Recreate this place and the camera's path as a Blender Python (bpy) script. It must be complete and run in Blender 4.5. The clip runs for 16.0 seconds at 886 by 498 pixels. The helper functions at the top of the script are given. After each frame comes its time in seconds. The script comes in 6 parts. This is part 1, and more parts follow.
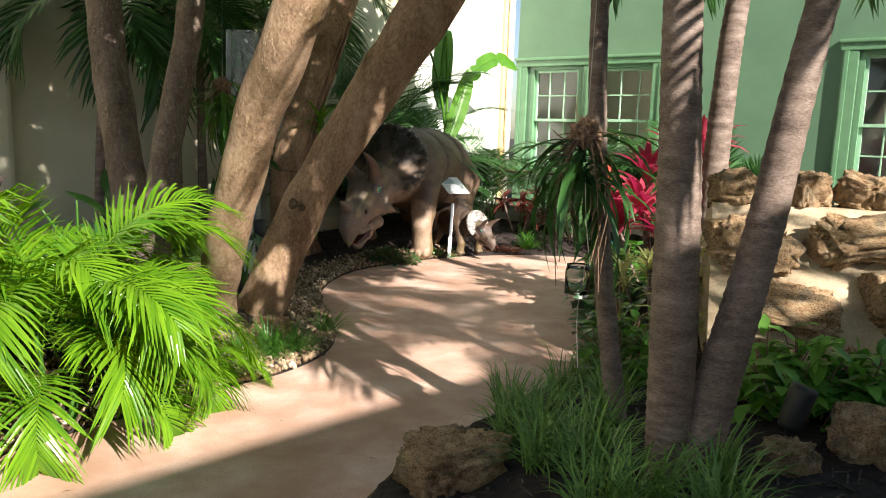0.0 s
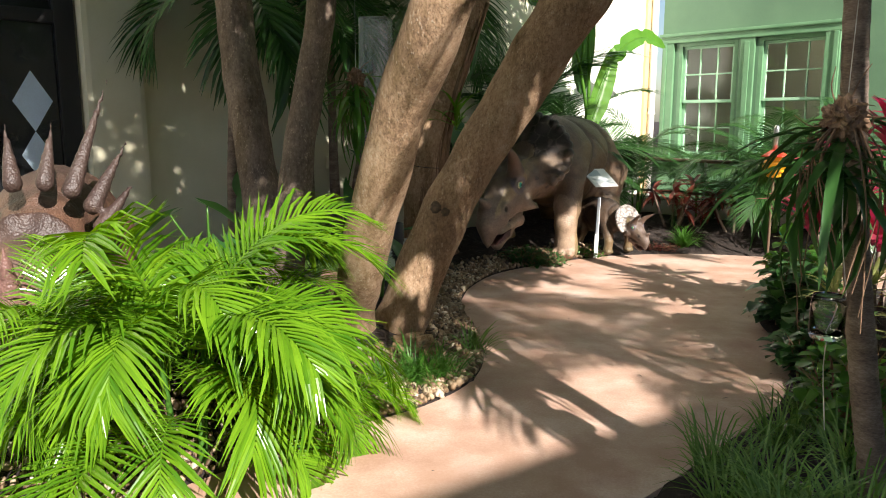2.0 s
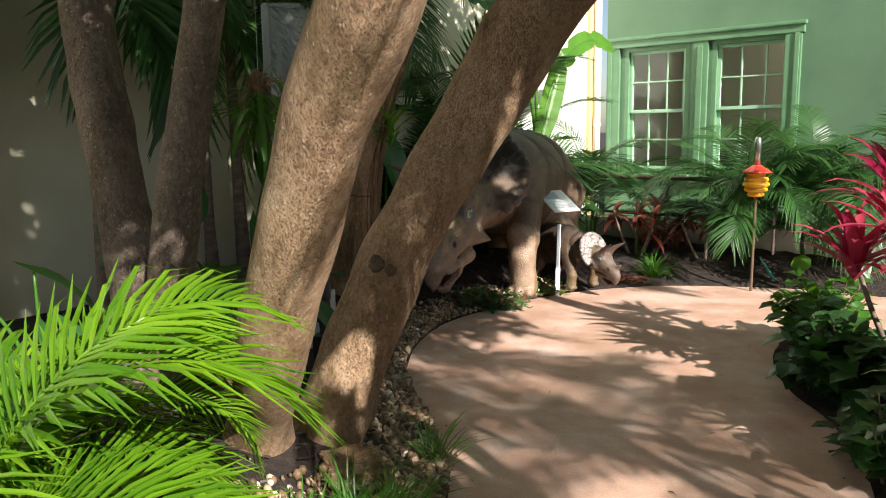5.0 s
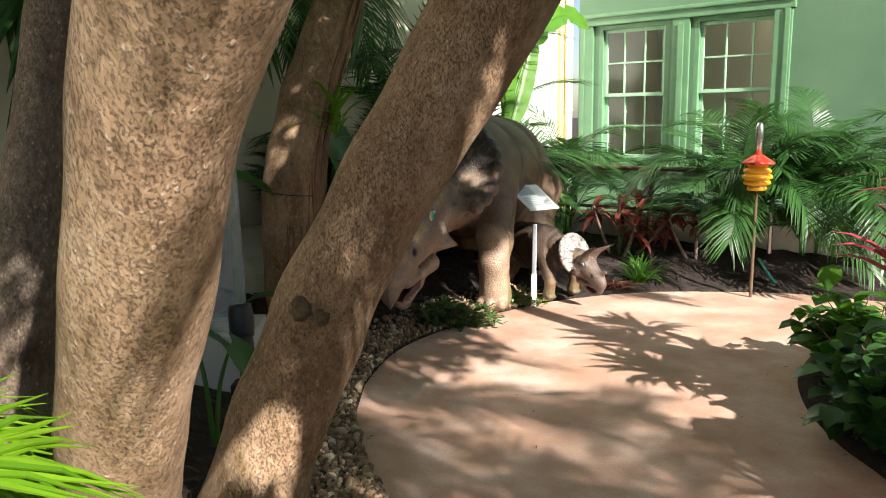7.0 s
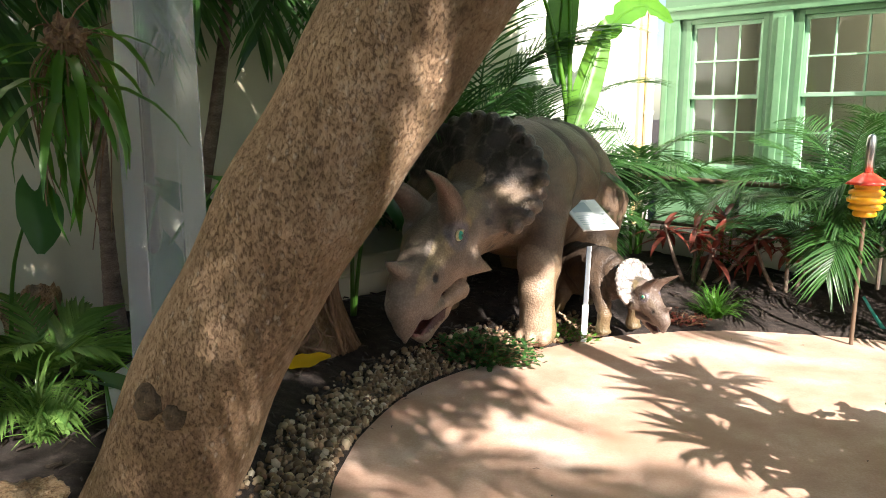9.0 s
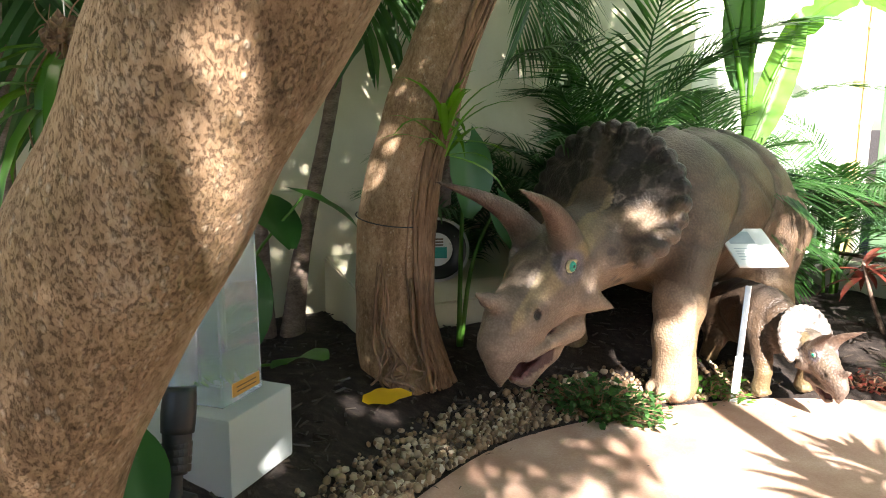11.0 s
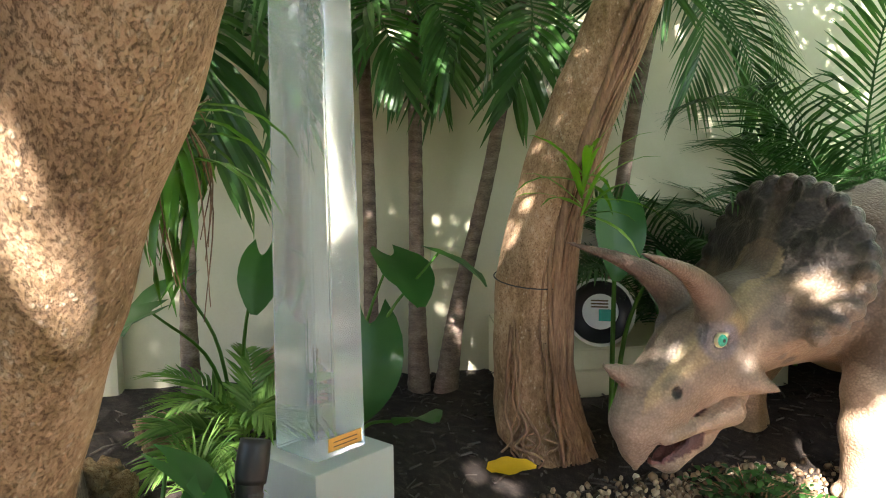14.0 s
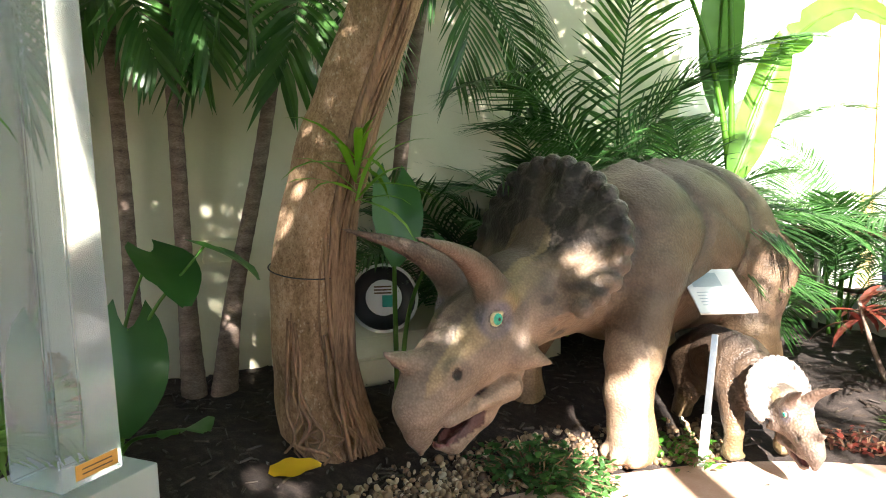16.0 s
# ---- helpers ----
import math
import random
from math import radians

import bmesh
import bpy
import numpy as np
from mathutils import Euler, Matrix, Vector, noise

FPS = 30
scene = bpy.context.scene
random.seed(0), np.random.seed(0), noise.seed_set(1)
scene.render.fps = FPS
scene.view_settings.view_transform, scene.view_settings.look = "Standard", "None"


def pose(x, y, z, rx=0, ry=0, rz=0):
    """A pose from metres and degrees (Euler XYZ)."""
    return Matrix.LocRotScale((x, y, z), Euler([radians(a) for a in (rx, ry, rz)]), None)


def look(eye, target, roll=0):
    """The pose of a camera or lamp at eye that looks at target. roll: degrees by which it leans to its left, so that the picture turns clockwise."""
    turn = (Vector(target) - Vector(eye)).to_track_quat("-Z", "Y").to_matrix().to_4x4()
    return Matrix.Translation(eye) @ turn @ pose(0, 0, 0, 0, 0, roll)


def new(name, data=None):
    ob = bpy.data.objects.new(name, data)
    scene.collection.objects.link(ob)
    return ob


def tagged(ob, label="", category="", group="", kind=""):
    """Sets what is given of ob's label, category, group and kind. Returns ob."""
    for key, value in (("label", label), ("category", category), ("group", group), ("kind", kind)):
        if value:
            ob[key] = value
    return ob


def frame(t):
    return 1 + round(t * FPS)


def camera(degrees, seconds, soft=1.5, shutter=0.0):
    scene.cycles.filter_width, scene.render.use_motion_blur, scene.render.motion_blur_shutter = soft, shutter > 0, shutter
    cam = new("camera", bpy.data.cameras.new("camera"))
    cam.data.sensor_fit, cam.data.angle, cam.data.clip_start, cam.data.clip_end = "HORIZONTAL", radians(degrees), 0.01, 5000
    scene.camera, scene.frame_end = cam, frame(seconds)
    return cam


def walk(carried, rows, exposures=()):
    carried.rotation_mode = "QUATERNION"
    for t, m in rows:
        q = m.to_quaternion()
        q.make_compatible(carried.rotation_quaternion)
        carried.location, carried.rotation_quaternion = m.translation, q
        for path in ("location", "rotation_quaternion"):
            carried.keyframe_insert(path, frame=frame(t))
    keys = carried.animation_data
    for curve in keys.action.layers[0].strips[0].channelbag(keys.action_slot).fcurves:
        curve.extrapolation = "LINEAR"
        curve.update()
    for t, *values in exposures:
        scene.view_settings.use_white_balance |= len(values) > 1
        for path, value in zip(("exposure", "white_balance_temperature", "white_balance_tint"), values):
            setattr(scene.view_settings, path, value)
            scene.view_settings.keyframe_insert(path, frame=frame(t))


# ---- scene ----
cam = camera(61.9, 16.0, soft=1.0)
METRES, EYE, TILT, LEAN, TURN = 5.7, 1.5, 0.0, 0.0, 0.0
ROWS = [
    (0.0, 0.0, 0.0, 0.0, 0.3, -8.86, -1.92),
    (0.5, -0.0225, 0.023, 0.0019, 3.52, -9.48, -0.92),
    (1.0, -0.0344, 0.0475, 0.0008, 5.83, -9.99, -0.28),
    (1.5, -0.0403, 0.0833, 0.0034, 8.16, -10.21, -0.25),
    (2.0, -0.0467, 0.1173, 0.0037, 9.49, -9.96, 0.02),
    (2.5, -0.0637, 0.1505, 0.0075, 9.19, -9.42, 0.9),
    (3.0, -0.0758, 0.1846, 0.0076, 7.87, -8.87, 1.48),
    (3.5, -0.0825, 0.2313, 0.0077, 6.52, -8.57, 1.2),
    (4.0, -0.0891, 0.2739, 0.0066, 5.42, -8.53, 1.02),
    (6.5, -0.1127, 0.4861, 0.0093, 0.77, -9.99, 0.88),
    (7.0, -0.1074, 0.5285, 0.0077, 0.34, -10.1, 0.99),
    (7.5, -0.0923, 0.5649, 0.0103, 1.15, -10.21, 0.48),
    (8.0, -0.0775, 0.5974, 0.0085, 3.07, -10.24, -0.02),
    (8.5, -0.0623, 0.633, 0.0105, 5.04, -10.19, -0.11),
    (11.0, 0.0239, 0.7915, 0.0143, 23.46, -9.69, -0.52),
    (11.5, 0.0452, 0.8127, 0.0174, 29.06, -9.24, -0.82),
    (12.0, 0.0637, 0.8302, 0.0172, 33.66, -8.69, -0.63),
    (12.5, 0.0718, 0.8491, 0.0168, 36.82, -7.57, 0.08),
    (13.0, 0.0785, 0.8639, 0.0192, 39.49, -6.26, 0.58),
    (13.5, 0.0919, 0.866, 0.0208, 41.83, -5.7, 0.52),
    (14.0, 0.1031, 0.8677, 0.0209, 43.09, -5.81, 0.48),
    (14.5, 0.108, 0.872, 0.0203, 42.63, -6.13, 0.5),
    (15.0, 0.1106, 0.8774, 0.0197, 40.06, -6.55, 0.51),
    (15.5, 0.1086, 0.886, 0.0191, 34.74, -6.97, 0.76),
    (16.0, 0.0999, 0.898, 0.0182, 26.99, -7.06, 1.34),
]
walk(cam, [(t, pose(0, 0, EYE, TILT, LEAN, TURN) @ pose(METRES * x, METRES * y, METRES * z, 90 + pitch, roll, yaw)) for t, x, y, z, yaw, pitch, roll in ROWS],
     [(0, 1.34), (4.2, 1.05), (6.5, 1.3), (8.5, 1.7), (11, 2.55), (12, 2.95), (14.5, 3.1), (16, 2.95)])

# ---- world, sun, exposure ----
SUN_TO = Vector((0.50, -0.68, 0.55)).normalized()
world = bpy.data.worlds.new("sky")
scene.world = world
world.use_nodes = True
_wn = world.node_tree.nodes
_sky = _wn.new("ShaderNodeTexSky")
_sky.sky_type = "NISHITA"
_sky.sun_disc = False
_sky.sun_elevation = math.asin(SUN_TO.z)
_sky.sun_rotation = math.atan2(SUN_TO.x, SUN_TO.y)
_wn["Background"].inputs["Strength"].default_value = 0.06
world.node_tree.links.new(_sky.outputs["Color"], _wn["Background"].inputs["Color"])
_sun = new("sun", bpy.data.lights.new("sun", "SUN"))
_sun.data.energy, _sun.data.angle, _sun.data.color = 5.0, radians(0.6), (1.0, 0.93, 0.86)
_sun.matrix_world = look(SUN_TO * 40, (0, 0, 0))


# ---- materials ----
def nodes_of(name):
    m = bpy.data.materials.new(name)
    m.use_nodes = True
    nt = m.node_tree
    return m, nt, nt.nodes["Principled BSDF"], nt.nodes["Material Output"]


def noise_node(nt, vec, scale, detail=6.0, rough=0.6, dist=0.0):
    n = nt.nodes.new("ShaderNodeTexNoise")
    n.inputs["Scale"].default_value = scale
    n.inputs["Detail"].default_value = detail
    n.inputs["Roughness"].default_value = rough
    n.inputs["Distortion"].default_value = dist
    if vec:
        nt.links.new(vec, n.inputs["Vector"])
    return n.outputs["Fac"]


def ramp(nt, fac, stops):
    r = nt.nodes.new("ShaderNodeValToRGB")
    e = r.color_ramp.elements
    while len(e) < len(stops):
        e.new(0.5)
    for el, (p, c) in zip(e, stops):
        el.position = p
        el.color = (*c, 1) if len(c) == 3 else c
    nt.links.new(fac, r.inputs["Fac"])
    return r.outputs["Color"]


def mixc(nt, a, b, fac, mode="MIX"):
    m = nt.nodes.new("ShaderNodeMix")
    m.data_type, m.blend_type = "RGBA", mode
    for s, v in ((m.inputs[0], fac), (m.inputs[6], a), (m.inputs[7], b)):
        if isinstance(v, (int, float)):
            s.default_value = v
        elif isinstance(v, tuple):
            s.default_value = (*v, 1)
        else:
            nt.links.new(v, s)
    return m.outputs[2]


def bump(nt, bsdf, height, strength, distance):
    b = nt.nodes.new("ShaderNodeBump")
    b.inputs["Strength"].default_value, b.inputs["Distance"].default_value = strength, distance
    nt.links.new(height, b.inputs["Height"])
    nt.links.new(b.outputs["Normal"], bsdf.inputs["Normal"])


def coords(nt, scale=(1, 1, 1), kind="Object"):
    t = nt.nodes.new("ShaderNodeTexCoord")
    m = nt.nodes.new("ShaderNodeMapping")
    m.inputs["Scale"].default_value = scale
    nt.links.new(t.outputs[kind], m.inputs["Vector"])
    return m.outputs["Vector"]


def surface(name, stops, scale=6.0, fine=60.0, rough=0.8, bumps=0.4, depth=0.01, metal=0.0, stretch=(1, 1, 1), stain=None, vary=0.0, fine_amount=0.5, pits=None):
    """A rough solid: a coarse blotch and a fine grain drive the colour; both raise the bump."""
    m, nt, p, _ = nodes_of(name)
    v = coords(nt, stretch)
    a, b = noise_node(nt, v, scale, 5, 0.6), noise_node(nt, v, fine, 6, 0.7)
    mx = nt.nodes.new("ShaderNodeMix")
    mx.inputs[0].default_value = fine_amount
    nt.links.new(a, mx.inputs[2])
    nt.links.new(b, mx.inputs[3])
    col = ramp(nt, mx.outputs[0], [(0.5 + (q - 0.5) * 0.6, c) for q, c in stops])
    if stain:
        s = noise_node(nt, v, stain[1], 4, 0.55, 0.6)
        f = ramp(nt, s, [(stain[2], (0, 0, 0)), (stain[3], (1, 1, 1))])
        col = mixc(nt, col, stain[0], f)
    if pits:
        vo = nt.nodes.new("ShaderNodeTexVoronoi")
        vo.inputs["Scale"].default_value = pits[0]
        nt.links.new(v, vo.inputs["Vector"])
        pw = ramp(nt, vo.outputs["Distance"], [(pits[2], (1 - pits[1],) * 3), (pits[2] + 0.22, (1, 1, 1))])
        sel = ramp(nt, noise_node(nt, v, pits[0] * 0.16, 4, 0.6), [(0.44, (0, 0, 0)), (0.58, (1, 1, 1))])
        col = mixc(nt, col, mixc(nt, col, pw, 1.0, "MULTIPLY"), sel)
    if vary:
        g = nt.nodes.new("ShaderNodeObjectInfo")
        h = nt.nodes.new("ShaderNodeHueSaturation")
        mr = nt.nodes.new("ShaderNodeMapRange")
        mr.inputs[3].default_value, mr.inputs[4].default_value = 1 - vary, 1 + vary
        nt.links.new(g.outputs["Random"], mr.inputs[0])
        nt.links.new(mr.outputs[0], h.inputs["Value"])
        nt.links.new(col, h.inputs["Color"])
        col = h.outputs["Color"]
    nt.links.new(col, p.inputs["Base Color"])
    p.inputs["Roughness"].default_value, p.inputs["Metallic"].default_value = rough, metal
    bump(nt, p, mx.outputs[0], bumps, depth)
    return m


def leaf(name, dark, light, rough=0.38, thin=0.35, glow=1.6, island=True):
    """A thin leaf: gloss on top of light that comes through."""
    m, nt, p, out = nodes_of(name)
    v = coords(nt)
    n = noise_node(nt, v, 5.0, 3)
    g = nt.nodes.new("ShaderNodeNewGeometry")
    mx = nt.nodes.new("ShaderNodeMix")
    mx.inputs[0].default_value = 0.55
    nt.links.new(n, mx.inputs[2])
    nt.links.new(g.outputs["Random Per Island"], mx.inputs[3])
    col = ramp(nt, mx.outputs[0], [(0.2, dark), (0.8, light)])
    nt.links.new(col, p.inputs["Base Color"])
    p.inputs["Roughness"].default_value = rough
    p.inputs["Specular IOR Level"].default_value = 0.5
    t = nt.nodes.new("ShaderNodeBsdfTranslucent")
    h = nt.nodes.new("ShaderNodeHueSaturation")
    h.inputs["Value"].default_value, h.inputs["Saturation"].default_value, h.inputs["Hue"].default_value = glow, 1.1, 0.485
    nt.links.new(col, h.inputs["Color"])
    nt.links.new(h.outputs["Color"], t.inputs["Color"])
    s = nt.nodes.new("ShaderNodeMixShader")
    s.inputs[0].default_value = thin
    nt.links.new(p.outputs[0], s.inputs[1])
    nt.links.new(t.outputs[0], s.inputs[2])
    nt.links.new(s.outputs[0], out.inputs["Surface"])
    return m


def plain(name, col, rough=0.4, metal=0.0, amount=0.12):
    return surface(name, [(0.25, tuple(c * (1 - amount) for c in col)), (0.75, tuple(min(1, c * (1 + amount)) for c in col))], 4, 90, rough, 0.08, 0.002, metal)


def glass(name, tint, rough=0.0, ior=1.45):
    m, nt, p, _ = nodes_of(name)
    p.inputs["Base Color"].default_value = (*tint, 1)
    p.inputs["Transmission Weight"].default_value = 1
    p.inputs["Roughness"].default_value, p.inputs["IOR"].default_value = rough, ior
    return m


def painted(name, rough=0.6, scale=28.0, depth=0.012, strength=0.6):
    """Statue paint: the mesh's own paint colours, broken by skin scales."""
    m, nt, p, _ = nodes_of(name)
    a = nt.nodes.new("ShaderNodeAttribute")
    a.attribute_name = "paint"
    v = coords(nt)
    vor = nt.nodes.new("ShaderNodeTexVoronoi")
    vor.inputs["Scale"].default_value = scale
    nt.links.new(v, vor.inputs["Vector"])
    n = noise_node(nt, v, 9.0, 6, 0.65)
    n2 = noise_node(nt, v, 70.0, 4, 0.6)
    col = mixc(nt, a.outputs["Color"], ramp(nt, n, [(0.3, (0.55, 0.5, 0.47)), (0.7, (1.15, 1.12, 1.1))]), 0.8, "MULTIPLY")
    col = mixc(nt, col, ramp(nt, vor.outputs["Distance"], [(0.15, (1.1, 1.1, 1.1)), (0.75, (0.55, 0.52, 0.5))]), 0.5, "MULTIPLY")
    nt.links.new(col, p.inputs["Base Color"])
    p.inputs["Roughness"].default_value = rough
    mm = nt.nodes.new("ShaderNodeMath")
    mm.operation = "SUBTRACT"
    nt.links.new(n2, mm.inputs[0])
    nt.links.new(vor.outputs["Distance"], mm.inputs[1])
    bump(nt, p, mm.outputs[0], strength, depth)
    return m


M_SOIL = surface("dark mulch soil", [(0.3, (0.012, 0.008, 0.006)), (0.55, (0.034, 0.023, 0.018)), (0.78, (0.10, 0.075, 0.062))], 14, 120, 0.95, 0.9, 0.03, stretch=(1, 1.6, 1))
M_PATH = surface("stained tan concrete", [(0.3, (0.42, 0.25, 0.18)), (0.52, (0.54, 0.36, 0.275)), (0.72, (0.67, 0.51, 0.43))], 2.2, 75, 0.62, 0.12, 0.004, stain=((0.38, 0.22, 0.145), 1.1, 0.50, 0.74), fine_amount=0.3)
M_CREAM = surface("cream painted render", [(0.3, (0.60, 0.565, 0.41)), (0.7, (0.67, 0.64, 0.49))], 1.2, 55, 0.75, 0.12, 0.004, stain=((0.52, 0.48, 0.32), 0.8, 0.52, 0.8), fine_amount=0.25)
M_WHITE = surface("white painted render", [(0.3, (0.74, 0.72, 0.66)), (0.7, (0.82, 0.80, 0.75))], 1.5, 60, 0.75, 0.12, 0.004, fine_amount=0.25)
M_YELLOW = surface("ochre painted trim", [(0.3, (0.62, 0.45, 0.2)), (0.7, (0.72, 0.55, 0.28))], 3, 60, 0.7, 0.15, 0.004)
M_GREEN = surface("green painted render", [(0.3, (0.098, 0.185, 0.108)), (0.7, (0.128, 0.232, 0.135))], 1.0, 45, 0.55, 0.15, 0.005, stain=((0.095, 0.18, 0.105), 0.7, 0.55, 0.8), fine_amount=0.25)
M_TRIM = surface("green gloss joinery paint", [(0.3, (0.115, 0.245, 0.128)), (0.7, (0.155, 0.30, 0.162))], 5, 70, 0.35, 0.08, 0.002, fine_amount=0.3)
M_SASH = surface("pale green sash paint", [(0.3, (0.32, 0.55, 0.36)), (0.7, (0.4, 0.62, 0.43))], 5, 70, 0.4, 0.08, 0.002)
M_DARK = plain("dark bronze metal", (0.02, 0.02, 0.022), 0.4, 0.3)
M_BLACK = plain("black plastic", (0.018, 0.018, 0.02), 0.45)
M_STEEL = plain("brushed steel", (0.6, 0.6, 0.6), 0.28, 1.0)
M_RAIL = plain("brown rail paint", (0.12, 0.08, 0.05), 0.5)
def bark(name, stops, moss, grain=46.0, pale=(0.62, 0.5, 0.38)):
    """Rough bark: blotches, mossy runs, dark pits, and pale raised corky dots."""
    m, nt, p, _ = nodes_of(name)
    v = coords(nt, (1, 1, 0.62))
    runs = coords(nt, (1, 1, 0.28))
    a, b = noise_node(nt, v, 4.5, 6, 0.65), noise_node(nt, v, grain, 6, 0.75)
    mx = nt.nodes.new("ShaderNodeMix")
    mx.inputs[0].default_value = 0.5
    nt.links.new(a, mx.inputs[2])
    nt.links.new(b, mx.inputs[3])
    col = ramp(nt, mx.outputs[0], stops)
    mo = ramp(nt, noise_node(nt, runs, 4.2, 7, 0.72, 0.3), [(0.50, (0, 0, 0)), (0.66, (1, 1, 1))])
    col = mixc(nt, col, mixc(nt, col, moss, 1.0, "MULTIPLY"), mo)
    vo = nt.nodes.new("ShaderNodeTexVoronoi")
    vo.inputs["Scale"].default_value = grain * 1.5
    nt.links.new(v, vo.inputs["Vector"])
    dots = ramp(nt, vo.outputs["Distance"], [(0.2, (1, 1, 1)), (0.38, (0, 0, 0))])
    sel = ramp(nt, noise_node(nt, v, grain * 0.5, 3, 0.6), [(0.52, (0, 0, 0)), (0.6, (1, 1, 1))])
    few = mixc(nt, (0.0, 0.0, 0.0), dots, sel)
    col = mixc(nt, col, pale, mixc(nt, (0.0, 0.0, 0.0), few, 0.55))
    crack = ramp(nt, noise_node(nt, v, grain * 3.2, 6, 0.8), [(0.34, (0.5, 0.45, 0.42)), (0.48, (1, 1, 1))])
    col = mixc(nt, col, crack, 0.85, "MULTIPLY")
    nt.links.new(col, p.inputs["Base Color"])
    p.inputs["Roughness"].default_value = 0.85
    h = mixc(nt, crack, few, 0.35, "ADD")
    h = mixc(nt, h, b, 0.4)
    bump(nt, p, h, 1.0, 0.016)
    return m


M_BARK = bark("tan lichen bark", [(0.36, (0.165, 0.098, 0.055)), (0.45, (0.31, 0.195, 0.112)), (0.55, (0.45, 0.30, 0.185)), (0.66, (0.56, 0.43, 0.31))], (0.45, 0.43, 0.26))
M_BARKG = bark("grey tan bark", [(0.36, (0.10, 0.07, 0.05)), (0.46, (0.19, 0.14, 0.105)), (0.56, (0.29, 0.22, 0.17)), (0.68, (0.38, 0.30, 0.24))], (0.5, 0.47, 0.33))
M_ROOT = surface("dry brown aerial root", [(0.3, (0.10, 0.055, 0.032)), (0.7, (0.33, 0.205, 0.125))], 12, 90, 0.85, 0.7, 0.006, stretch=(1, 1, 0.15))
M_PALMBARK = surface("ringed grey brown palm bark", [(0.28, (0.075, 0.05, 0.038)), (0.5, (0.18, 0.13, 0.10)), (0.75, (0.32, 0.25, 0.21))], 7, 70, 0.8, 0.6, 0.006, stretch=(1, 1, 3.0))
M_STONE = surface("pitted coral stone", [(0.28, (0.10, 0.055, 0.025)), (0.42, (0.33, 0.20, 0.095)), (0.6, (0.54, 0.38, 0.22)), (0.8, (0.72, 0.59, 0.42))], 3.5, 22, 0.95, 1.0, 0.03, stain=((0.17, 0.135, 0.085), 1.6, 0.5, 0.66), vary=0.22, pits=(17, 0.8, 0.15))
M_MORTAR = surface("pale buff mortar", [(0.3, (0.36, 0.27, 0.16)), (0.7, (0.55, 0.45, 0.31))], 6, 60, 0.9, 0.5, 0.01)
L_ARECA = leaf("bright areca leaf", (0.055, 0.16, 0.008), (0.18, 0.34, 0.018), 0.2, 0.36, 1.6)
L_PALM = leaf("deep green palm leaf", (0.022, 0.07, 0.018), (0.062, 0.165, 0.04), 0.35, 0.3, 1.6)
L_WALLPALM = leaf("glossy broad palm leaf", (0.03, 0.095, 0.02), (0.085, 0.215, 0.05), 0.3, 0.32, 1.7)
L_LIGHT = leaf("mid green leaf", (0.04, 0.13, 0.018), (0.10, 0.25, 0.035), 0.35, 0.35, 1.6)
L_GRASS = leaf("dark mondo grass blade", (0.085, 0.19, 0.045), (0.23, 0.39, 0.10), 0.26, 0.3, 1.5)
L_BANANA = leaf("banana leaf", (0.06, 0.18, 0.014), (0.12, 0.29, 0.03), 0.4, 0.42, 1.6)
L_RED = leaf("crimson cordyline leaf", (0.28, 0.02, 0.05), (0.55, 0.09, 0.13), 0.35, 0.3, 1.4)
L_DRED = leaf("dark red croton leaf", (0.05, 0.03, 0.018), (0.26, 0.05, 0.035), 0.35, 0.25, 1.4)
L_VAR = leaf("cream striped dracaena leaf", (0.2, 0.28, 0.05), (0.62, 0.62, 0.28), 0.4, 0.35, 1.3)
L_YELLOW = leaf("fallen yellow leaf", (0.75, 0.42, 0.01), (0.85, 0.55, 0.02), 0.5, 0.2, 1.2)
L_CROWN = leaf("tree crown leaf", (0.03, 0.085, 0.014), (0.08, 0.18, 0.03), 0.4, 0.35, 1.6)


# ---- building helpers ----
def part(name, bm, material, parent=None, label="", smooth=False):
    """One mesh object from a bmesh, or from (vertices, faces), under a thing or a part."""
    me = bpy.data.meshes.new(name)
    if isinstance(bm, tuple):
        me.from_pydata([tuple(v) for v in bm[0]], [], [tuple(int(i) for i in f) for f in bm[1]])
    else:
        bm.to_mesh(me)
        bm.free()
    me.materials.append(material)
    if smooth:
        me.polygons.foreach_set("use_smooth", [True] * len(me.polygons))
    ob = new(name, me)
    ob.parent = parent
    if label:
        tagged(ob, label)
    return ob


def thing(name, at, label, category, group="", kind=""):
    """An empty at the thing's base, to parent its parts."""
    ob = new(name)
    ob.empty_display_size = 0.05
    ob.matrix_basis = at if isinstance(at, Matrix) else Matrix.Translation(at)
    return tagged(ob, label, category, group, kind)


def box(lo, hi, bevel=0.0, bm=None, m=None):
    """A box from corner to corner, its edges bevelled."""
    own = bm is None
    bm = bmesh.new() if own else bm
    c = [(a + b) / 2 for a, b in zip(lo, hi)]
    r = bmesh.ops.create_cube(bm, size=1, matrix=(m or Matrix()) @ Matrix.Translation(c) @ Matrix.Diagonal((*[abs(b - a) for a, b in zip(lo, hi)], 1)))
    if bevel:
        es = {e for v in r["verts"] for e in v.link_edges}
        bmesh.ops.bevel(bm, geom=list(es), offset=bevel, segments=2, affect="EDGES", profile=0.7)
    return bm


